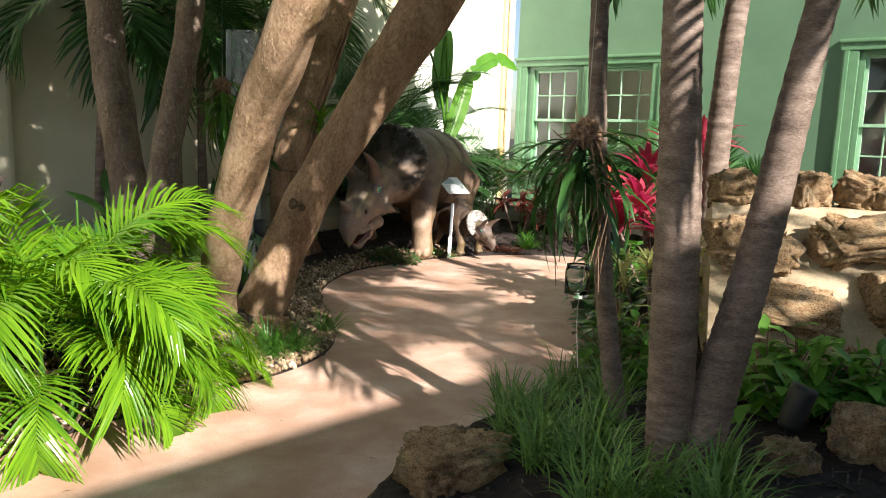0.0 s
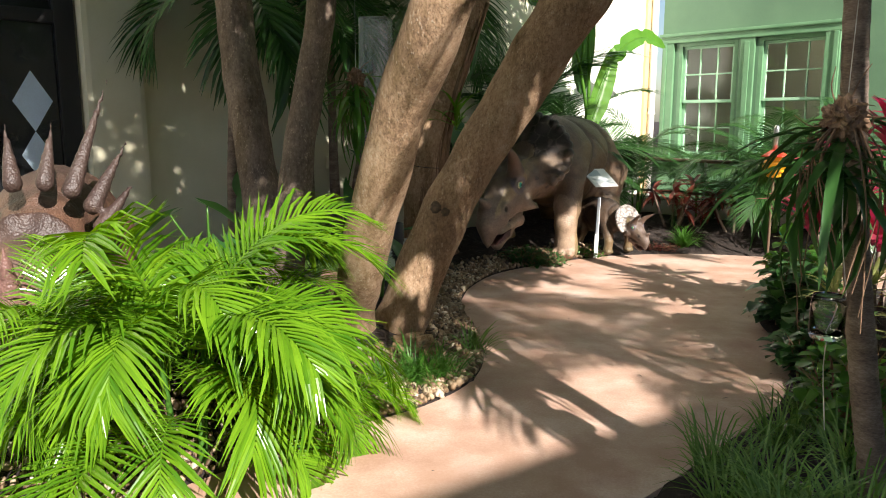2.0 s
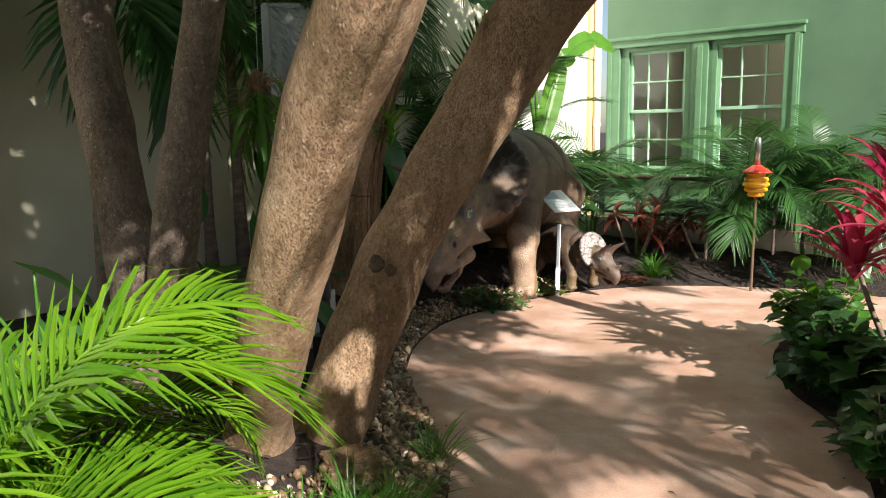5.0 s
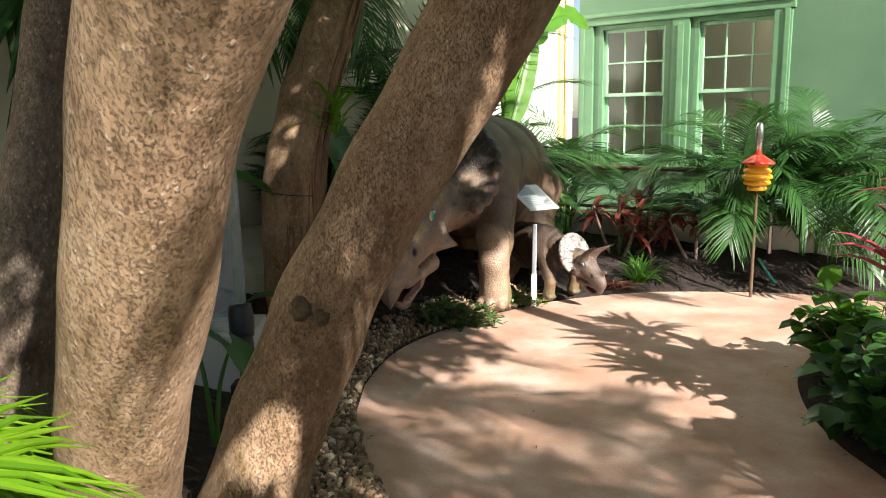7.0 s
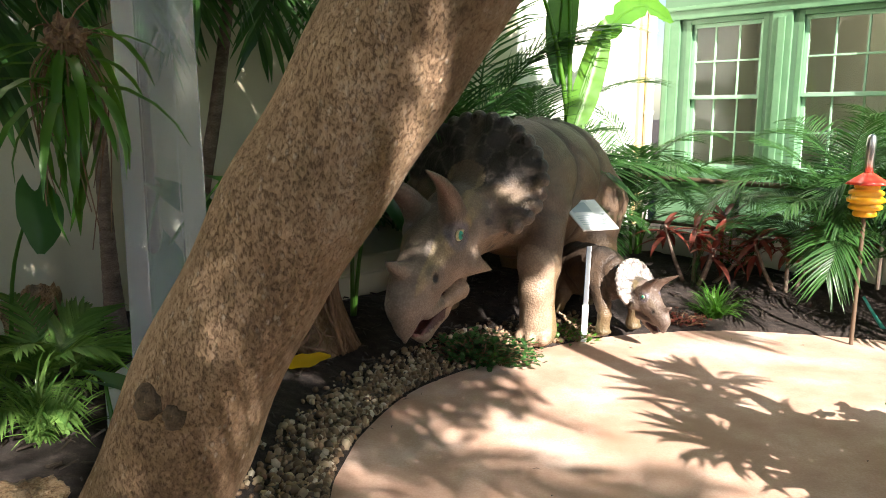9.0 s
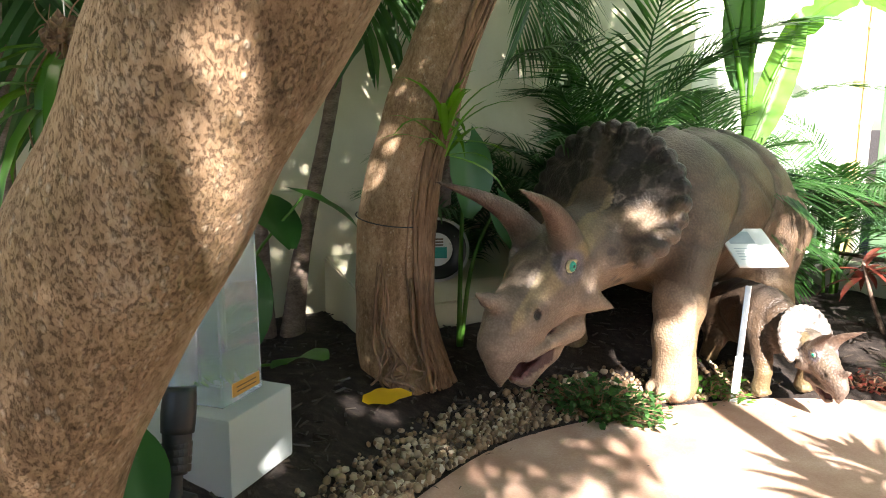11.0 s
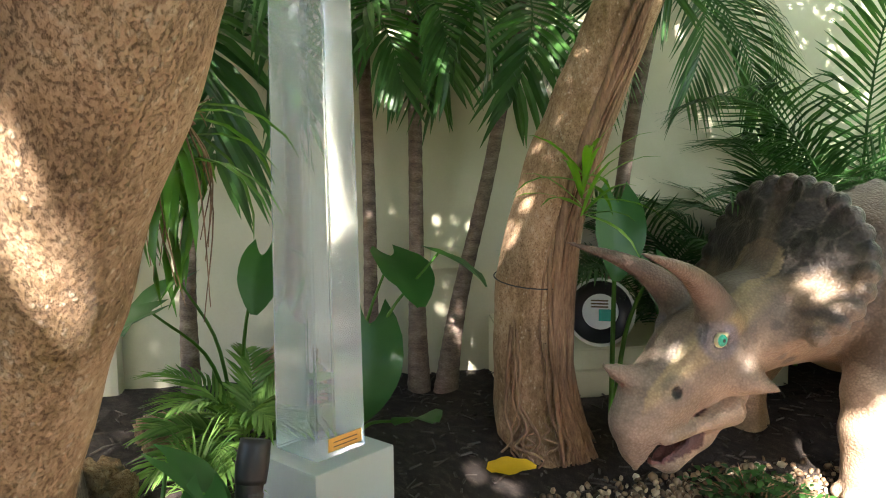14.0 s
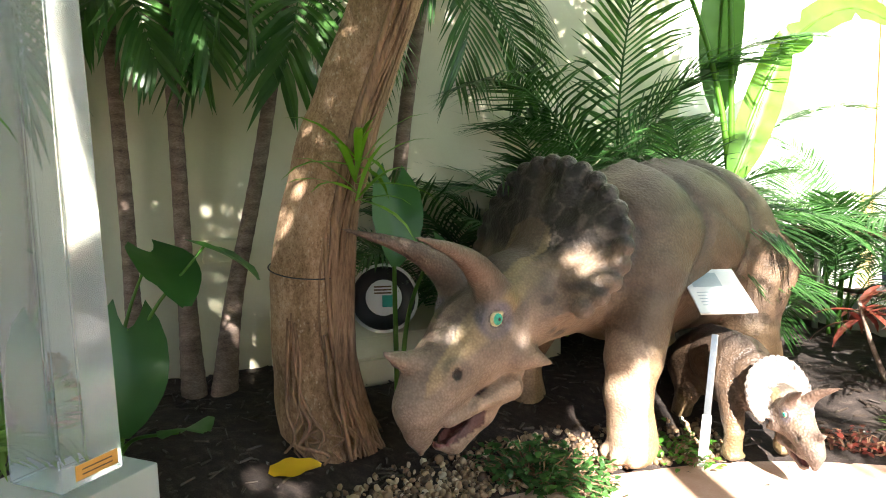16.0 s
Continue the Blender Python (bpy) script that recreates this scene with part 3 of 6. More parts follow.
def back_extras():
    m = part("wall_pilaster", box((8.5, 0.002, -0.4), (9.0, 0.16, 8.0), 0.05), M_CREAM)
    m.matrix_basis = W_BACK
    tagged(m, "cream rendered rounded pilaster beside the glass door", "wall", kind="structure")
    # dark glazed shopfront with pale blue diamonds
    d = thing("door_1", W_BACK @ Matrix.Translation((9.02, 0.0, 0.05)), "dark tinted glass door with pale blue diamonds", "door", kind="structure")
    bm = bmesh.new()
    for lo, hi in (((0, -0.06, 0), (0.16, 0.06, 2.9)), ((1.5, -0.06, 0), (1.62, 0.06, 2.9)), ((0.16, -0.06, 2.25), (1.5, 0.06, 2.36)), ((0.16, -0.06, 0), (1.5, 0.06, 0.2))):
        box(lo, hi, 0.008, bm)
    part("door_frame", bm, M_DARK, d)
    part("pane", box((0.16, -0.01, 0.2), (1.5, 0.01, 2.25)), M_DOORGLASS, d)
    part("fanlight", box((0.16, -0.01, 2.36), (1.5, 0.01, 2.9)), M_DOORGLASS, d)
    for x, z, s in ((0.36, 1.62, 0.19), (0.36, 1.18, 0.15), (0.8, 1.62, 0.19), (0.8, 1.18, 0.15)):
        bm = bmesh.new()
        q = [(x - s * 0.8, 0), (x, -s * 1.3), (x + s * 0.8, 0), (x, s * 1.3)]
        a = [bm.verts.new((u, 0.012, z + w)) for u, w in q]
        b = [bm.verts.new((u, 0.015, z + w)) for u, w in q]
        bm.faces.new(a[::-1])
        bm.faces.new(b)
        for i in range(4):
            bm.faces.new((a[i], a[(i + 1) % 4], b[(i + 1) % 4], b[i]))
        bmesh.ops.recalc_face_normals(bm, faces=bm.faces)
        part("diamond", bm, M_DIAMOND, d, "pale blue diamond")
    m = part("wall_door_side", box((10.64, -0.3, -0.4), (16, 0, 8.0)), M_CREAM)
    m.matrix_basis = W_BACK
    tagged(m, "cream painted rendered wall beyond the glass door", "wall", kind="structure")
    m = part("wall_lintel", box((9.02, -0.3, 2.96), (10.64, 0, 8.0)), M_CREAM)
    m.matrix_basis = W_BACK
    tagged(m, "cream rendered wall above the glass door", "wall", kind="structure")
    # low sloped plinth at the wall's foot
    bm = bmesh.new()
    pr = [(0.002, -0.3), (0.75, -0.3), (0.75, 0.42), (0.62, 0.52), (0.002, 0.66)]
    r0 = [bm.verts.new((4.3, y, z)) for y, z in pr]
    r1 = [bm.verts.new((6.1, y, z)) for y, z in pr]
    bm.faces.new(r0)
    bm.faces.new(r1[::-1])
    for i in range(5):
        bm.faces.new((r0[i], r1[i], r1[(i + 1) % 5], r0[(i + 1) % 5]))
    bmesh.ops.recalc_face_normals(bm, faces=bm.faces)
    bmesh.ops.bevel(bm, geom=bm.edges[:], offset=0.012, segments=2, affect="EDGES")
    ob = part("wall_plinth", bm, M_CREAM)
    ob.matrix_basis = W_BACK
    tagged(ob, "low cream rendered plinth with a sloping top", "plinth", kind="structure")
    ob = part("outlet_box", box((6.25, 0.002, 0.98), (6.5, 0.05, 1.12), 0.008), M_CREAM)
    ob.matrix_basis = W_BACK
    tagged(ob, "cream painted outlet cover box on the wall", "outlet box")
    # the house behind the walker, whose eave shades the near path
    n, s = Vector((0.695, -0.719, 0)), Vector((0.719, 0.695, 0))
    mm = Matrix.Translation(n * 4.5) @ Matrix(((s.x, n.x, 0, 0), (s.y, n.y, 0, 0), (0, 0, -1, 0), (0, 0, 0, 1)))
    ob = part("wall_house", merge_boxes([((-11, 0, -4.95), (2.6, 0.3, 0.4)), ((2.6, 0, -4.5), (8.2, 0.3, 0.4))]), M_CREAM)
    ob.matrix_basis = mm
    tagged(ob, "cream rendered house wall behind the walker", "wall", kind="structure")
    ob = part("wall_gap", box((-7.0, -4.3, -0.4), (-6.7, 3.0, 3.2)), M_CREAM)
    tagged(ob, "cream rendered garden wall closing the court", "wall", kind="structure")


back_extras()


# ---- trees ----
# gaps cut in crowns and fronds so that sun flecks land on these places: (place, radius)
GAPS = [((-0.66, 8.32, 0.81), 0.05), ((-0.44, 8.5, 1.2), 0.08), ((-0.4, 8.52, 1.05), 0.06), ((-0.85, 8.06, 0.75), 0.012), ((-0.98, 7.99, 0.77), 0.02), ((-0.22, 8.7, 0.41), 0.10), ((-0.22, 8.64, 0.27), 0.10), ((-0.40, 5.2, 1.59), 0.07), ((-0.53, 5.25, 1.66), 0.03), ((-1.21, 5.2, 0.51), 0.05), ((-1.71, 7.95, 1.39), 0.03), ((-1.64, 7.95, 1.24), 0.03), ((-1.66, 7.55, 0.2), 0.03), ((-1.44, 7.5, 0.2), 0.03)]


def in_gap(p, margin=0.07):
    for g, r in GAPS:
        d = np.asarray(p) - g
        k = d @ np.array(SUN_TO)
        if k > 1.5 and np.linalg.norm(d - k * np.array(SUN_TO)) < r + margin:
            return True
    return False


def leaf_cloud(centres, radii, count, size, rng, at=(0, 0, 0)):
    """Many small folded leaves in uneven clumps."""
    out = []
    for c, r, k in zip(centres, radii, count):
        for _ in range(k):
            d = rng.normal(size=3)
            d /= np.linalg.norm(d)
            p = np.array(c) + d * np.array(r) * rng.uniform(0.35, 1.0)
            if in_gap(p + np.array(at)):
                continue
            a = rng.normal(size=3) * (1, 1, 0.5)
            a /= np.linalg.norm(a)
            L = size * rng.uniform(0.7, 1.3)
            out.append(blade([p, p + a * L * 0.5 + (0, 0, 0.01), p + a * L], [0.002, L * 0.2, 0.001], 0.2))
    return merge(out)


def tree(label, at, trunks, material, crowns, seed):
    """trunks: each (name, points, radii, flare). Crowns: clumps (centre, radii, count)."""
    rng = np.random.default_rng(seed)
    t = thing("tree", at, label, "tree")
    o = Vector(at)
    for nm, pts, rad, flare in trunks:
        part(nm, tube([Vector(p) - o for p in pts], rad, 90, 40, 0.13, 4.0, flare, seed=seed), material, t, smooth=True)
    if crowns:
        part("crown", leaf_cloud([np.array(c) - np.array(at) for c, _, _ in crowns], [r for _, r, _ in crowns], [k for _, _, k in crowns], 0.16, rng, at), L_CROWN, t)
    return t


g0 = gz(-1.4, 5.1)
tree("twin-stemmed tree with tan lichen-spotted bark leaning over the path", (-1.4, 4.85, g0 - 0.05), [
    ("trunk", [(-1.62, 5.12, 0.05), (-1.55, 4.98, 0.36), (-1.36, 4.57, 0.78), (-1.14, 4.27, 1.35), (-0.97, 4.07, 1.72), (-0.75, 3.87, 2.15), (-0.3, 3.7, 3.3), (0.0, 3.9, 4.4)], [0.17, 0.135, 0.128, 0.134, 0.134, 0.132, 0.11, 0.08], (0.2, 0.05, 4)),
    ("trunk", [(-1.44, 5.33, -0.02), (-1.32, 5.33, 0.24), (-0.98, 5.34, 1.03), (-0.54, 5.37, 1.77), (-0.09, 5.42, 2.5), (0.33, 5.6, 3.4), (0.6, 5.8, 4.6)], [0.21, 0.172, 0.157, 0.17, 0.205, 0.17, 0.1], (0.3, 0.08, 5)),
    ("limb", [(-0.2, 5.5, 2.3), (-0.5, 5.9, 3.0), (-0.9, 6.3, 4.2)], [0.08, 0.07, 0.04], None),
# several clumps are unseen, added on sun rays to shade trunk, column, wall and statue
], M_BARK, [((-0.4, 3.4, 3.7), (0.95, 0.8, 0.5), 1600), ((0.05, 2.0, 4.4), (0.9, 0.9, 0.5), 1300), ((-0.3, 5.0, 4.3), (1.5, 1.4, 0.9), 2600), ((0.9, 5.9, 4.3), (1.3, 1.3, 0.8), 1700), ((1.9, 5.3, 4.4), (1.1, 1.2, 0.8), 2600), ((1.7, 4.2, 3.9), (1.0, 0.9, 0.7), 2300), ((0.8, 7.0, 4.5), (1.2, 1.0, 0.8), 1900), ((-1.1, 6.6, 4.6), (1.3, 1.2, 0.8), 1800), ((0.4, 4.0, 4.7), (1.2, 1.0, 0.7), 1100), ((2.0, 3.9, 3.4), (0.7, 0.7, 0.5), 1300), ((2.7, 5.6, 4.6), (0.9, 1.0, 0.6), 2200), ((1.85, 8.15, 4.6), (0.5, 0.5, 0.35), 900), ((1.9, 2.25, 4.2), (0.8, 0.6, 0.4), 1900), ((0.75, 3.2, 4.4), (0.6, 0.5, 0.4), 1000), ((2.6, 4.5, 4.3), (0.8, 0.8, 0.6), 1900)], 3)
tree("forked tree with grey tan bark beside the cream wall", (-2.4, 5.85, gz(-2.4, 5.85) - 0.05), [
    ("trunk", [(-2.40, 5.85, 0.05), (-2.45, 5.86, 0.6), (-2.57, 5.92, 1.27), (-2.69, 6.0, 1.98), (-2.75, 6.0, 3.0), (-2.8, 6.0, 4.4)], [0.19, 0.16, 0.14, 0.135, 0.12, 0.07], (0.35, 0.1, 4)),
    ("trunk", [(-2.34, 5.8, 0.1), (-2.28, 5.76, 0.6), (-2.17, 5.72, 1.18), (-2.14, 5.85, 1.6), (-2.0, 5.85, 2.3), (-1.7, 5.6, 4.2)], [0.15, 0.13, 0.115, 0.11, 0.1, 0.06], None),
], M_BARKG, [((-2.6, 5.6, 4.3), (1.4, 1.4, 1.0), 3000), ((-1.5, 4.4, 4.3), (1.3, 1.2, 0.9), 2600), ((-2.9, 4.0, 4.2), (1.2, 1.3, 0.9), 2600), ((-1.3, 2.7, 4.5), (1.3, 1.1, 0.7), 2200), ((-3.6, 5.0, 3.9), (0.9, 1.1, 0.8), 1600)], 5)


ROOTED = [(-1.66, 8.12, 0.12), (-1.71, 8.09, 0.45), (-1.70, 8.08, 1.0), (-1.59, 8.14, 1.6), (-1.38, 8.27, 2.25), (-1.1, 8.52, 3.2)]


def root_tree():
    at = (-1.66, 8.12, gz(-1.66, 8.12) - 0.06)
    t = tree("tree wrapped in dry aerial roots beside the horned dinosaur", at, [
        ("trunk", ROOTED + [(-0.85, 8.75, 4.5)], [0.225, 0.205, 0.195, 0.185, 0.17, 0.14, 0.08], (0.3, 0.06, 5)),
    ], M_BARK, [((-0.9, 8.6, 4.5), (1.5, 1.4, 0.9), 2200), ((0.7, 8.2, 4.7), (1.2, 1.2, 0.7), 2000), ((-2.2, 8.2, 4.3), (1.2, 1.2, 0.8), 1500)], 8)
    rng = np.random.default_rng(4)
    o = Vector(at)
    for k in range(54):
        a = rng.normal(-0.2, 0.24) if k < 34 else rng.uniform(-1.5, 0.6)
        f = rng.uniform(0.9, 1.0)
        pts = []
        top = rng.uniform(1.0, 2.7) if k < 34 else rng.uniform(0.35, 0.9)
        for z in np.linspace(0.16, top, 7):
            s = np.interp(z, [0.12, 0.45, 1.0, 1.6, 2.25, 3.2], [0, 1, 2, 3, 4, 5])
            c = spline(ROOTED, 51)[int(s * 10)]
            r = np.interp(z, [0.16, 0.45, 1.0, 2.3], [0.30, 0.215, 0.198, 0.178]) * f + 0.02
            aa = a + 0.18 * math.sin(z * 3 + k) + 0.5 * max(0, 0.7 - z) * rng.normal() * 0.6
            pts.append(Vector((c[0] + r * math.cos(aa), c[1] + r * math.sin(aa), z)) - o)
        r0 = rng.uniform(0.004, 0.010) * (2.4 if k < 7 else 1)
        part("aerial_root", tube(pts, [r0 * 0.7, r0, r0, r0 * 0.8], 20, 6, 0.2, 9, seed=k), M_ROOT, t, smooth=True)
    c = spline(ROOTED, 51)[20]
    ringed = [Vector((c[0] + 0.207 * math.cos(q), c[1] + 0.207 * math.sin(q), 1.07 - 0.03 * math.cos(q + 0.4))) - o for q in np.linspace(-2.9, 0.9, 16)]
    part("wire", tube(ringed, [0.0035] * 4, 40, 6), M_BLACK, t, "thin black wire tied round the trunk", smooth=True)


root_tree()


def palm_crown(parent, top, n, length, rng, leaflets=26, leaf_len=0.42, leaf_w=0.017, material=None, lift=(0.2, 1.2), droop=1.5, yaw=None, hang=0.35):
    meshes = [frond(length * s, droop * q, l, leaflets, leaf_len, leaf_w, rng, hang=hang) for s, q, l in ((1.0, 1.0, lift[1]), (0.9, 1.1, (lift[0] + lift[1]) / 2), (0.95, 1.0, lift[0]))]
    base = [part("frond", m, material or L_PALM, parent) for m in meshes]
    foot, sun = np.array(parent.matrix_basis.translation), np.array(SUN_TO)
    for i in range(n):
        ob = base[i] if i < 3 else new("frond", base[i % 3].data)
        ob.parent = parent
        y = (i * 2.399 if yaw is None else rng.uniform(*yaw)) + rng.uniform(-0.25, 0.25)
        ob.matrix_basis = turned(y, rng.uniform(-0.15, 0.15), rng.uniform(-0.25, 0.25), top, rng.uniform(0.85, 1.1))
    # leaflets on the sun's way to a fleck are cut out of the fronds
    for ob in [o for o in parent.children if o.name.startswith("frond")]:
        m = np.array(ob.matrix_basis)
        local = np.array([v.co for v in ob.data.vertices])
        p = local @ m[:3, :3].T + m[:3, 3] + foot
        bad = np.zeros(len(p), bool)
        for g, r in GAPS:
            d = p - np.array(g)
            q = d @ sun
            bad |= (np.linalg.norm(d - q[:, None] * sun, axis=1) < r + 0.03) & (q > 0.8)
        if bad.any():
            faces = [tuple(f.vertices) for f in ob.data.polygons if f.index < 45 or not bad[list(f.vertices)].any()]
            me = bpy.data.meshes.new("frond")
            me.from_pydata(local.tolist(), [], faces)
            me.materials.append(material or L_PALM)
            ob.data = me


def palm(label, pts, radii, rings, n, length, seed, group="ringed palms in the bed", **kw):
    rng = np.random.default_rng(seed)
    z = gz(pts[0][0], pts[0][1])
    at = (pts[0][0], pts[0][1], z - 0.04)
    t = thing("palm_tree", at, label, "palm tree", group)
    o = Vector(at)
    pp = [Vector((p[0], p[1], max(p[2], at[2]) if i == 0 else p[2])) - o for i, p in enumerate(pts)]
    part("trunk", tube(pp, radii, rings * 4 + 1, 22, 0.03, 3.0, rings=rings, seed=seed), M_PALMBARK, t, smooth=True)
    palm_crown(t, pp[-1], n, length, rng, **kw)
    return t


palm("slim palm with a ringed grey brown trunk", [(0.84, 3.3, 0.2), (0.77, 3.35, 0.7), (0.70, 3.38, 1.3), (0.66, 3.4, 2.0), (0.66, 3.4, 3.0)], [0.05, 0.045, 0.042, 0.04, 0.038], 40, 6, 1.1, 11)
palm("stout palm with a ringed grey brown trunk", [(0.895, 2.72, 0.2), (0.89, 2.72, 0.6), (0.86, 2.72, 1.3), (0.815, 2.72, 2.1), (0.78, 2.72, 3.4)], [0.075, 0.088, 0.078, 0.066, 0.06], 46, 8, 1.6, 12)
palm("leaning palm with a ringed grey trunk", [(0.99, 2.7, 0.2), (1.06, 2.7, 0.6), (1.17, 2.7, 1.15), (1.32, 2.72, 2.05), (1.6, 2.75, 3.3)], [0.085, 0.08, 0.068, 0.055, 0.05], 46, 18, 1.9, 13)
palm("palm with a ringed trunk behind the stone wall", [(2.12, 5.9, 0.2), (2.13, 5.9, 1.0), (2.15, 5.9, 1.8), (2.2, 5.9, 2.6), (2.35, 5.9, 3.6)], [0.105, 0.10, 0.092, 0.085, 0.07], 40, 19, 2.0, 14)
# never in view: added so that its fronds streak the path with shade
palm("unseen ringed palm added near the house to shade the path", [(3.3, 0.9, 0.1), (3.32, 0.95, 1.0), (3.36, 1.0, 2.2), (3.4, 1.0, 3.4)], [0.1, 0.09, 0.08, 0.06], 40, 17, 1.55, 20)
WALLPALM = dict(leaflets=15, leaf_len=0.42, leaf_w=0.024, lift=(-0.2, 0.75), droop=1.55, hang=0.34, material=L_WALLPALM)
palm("thin palm with a dark ringed stem by the cream wall", [(-2.66, 8.18, 0.2), (-2.69, 8.2, 0.9), (-2.70, 8.21, 1.87), (-2.7, 8.2, 2.75)], [0.075, 0.05, 0.042, 0.036], 24, 10, 1.0, 15, "thin palms by the wall", **WALLPALM)
palm("thin leaning palm with a dark ringed stem by the cream wall", [(-2.53, 8.28, 0.2), (-2.5, 8.38, 0.8), (-2.4, 8.57, 1.65), (-2.3, 8.78, 2.75)], [0.08, 0.052, 0.042, 0.036], 24, 10, 1.0, 16, "thin palms by the wall", **WALLPALM)
palm("thin palm with a dark ringed stem beside the clear column", [(-2.86, 7.97, 0.2), (-2.88, 7.98, 0.8), (-2.88, 7.98, 1.5), (-2.88, 7.95, 2.65)], [0.07, 0.045, 0.04, 0.036], 24, 8, 1.0, 17, "thin palms by the wall", **WALLPALM)
palm("thin palm with broad drooping fronds against the cream wall", [(-3.25, 6.95, 0.2), (-3.25, 6.95, 0.9), (-3.22, 6.98, 1.6), (-3.15, 7.05, 2.6)], [0.06, 0.045, 0.04, 0.038], 26, 11, 1.2, 18, "thin palms by the wall", leaflets=16, leaf_len=0.48, leaf_w=0.026, lift=(-0.2, 0.7), droop=1.9)
palm("thin palm with dense drooping fronds behind the horned dinosaur", [(-1.95, 9.25, 0.2), (-1.93, 9.27, 0.9), (-1.85, 9.35, 1.9), (-1.7, 9.5, 3.0)], [0.06, 0.05, 0.045, 0.042], 26, 12, 1.5, 19, "thin palms by the wall", leaflets=34, leaf_len=0.46, leaf_w=0.011, lift=(-0.2, 0.8), droop=1.9)


def trunk_knots():
    """Two dark healed branch scars on the leaning trunk."""
    t = [o for o in scene.objects if o.name == "tree"][0]
    o = t.matrix_basis.translation
    for x, y, z, r in ((-1.065, 5.188, 0.98, 0.026), (-1.005, 5.182, 0.955, 0.022)):
        n = Vector((-0.15, -0.95, 0.25)).normalized()
        m = Matrix.Translation(Vector((x, y, z)) + n * 0.014 - o) @ n.to_track_quat("Z", "Y").to_matrix().to_4x4()
        V, F = [], []
        for i, (q, h) in enumerate(((1.3, -0.010), (0.95, 0.001), (0.65, 0.004), (0.35, 0.002), (0.05, 0.0))):
            for j in range(18):
                a = 2 * math.pi * j / 18
                w = 1 + 0.4 * noise.noise(Vector((math.cos(a) * 2, math.sin(a) * 2, x * 9)))
                V.append(m @ Vector((math.cos(a) * r * q * w, math.sin(a) * r * q * w * 1.15, h)))
        for i in range(4):
            for j in range(18):
                k = (j + 1) % 18
                F.append((i * 18 + j, i * 18 + k, (i + 1) * 18 + k, (i + 1) * 18 + j))
        part("knot", (V, F), M_KNOT, t, "dark healed branch scar", smooth=True)


M_KNOT = surface("dark scar bark", [(0.3, (0.045, 0.03, 0.02)), (0.7, (0.17, 0.115, 0.07))], 30, 140, 0.9, 0.9, 0.01)
trunk_knots()


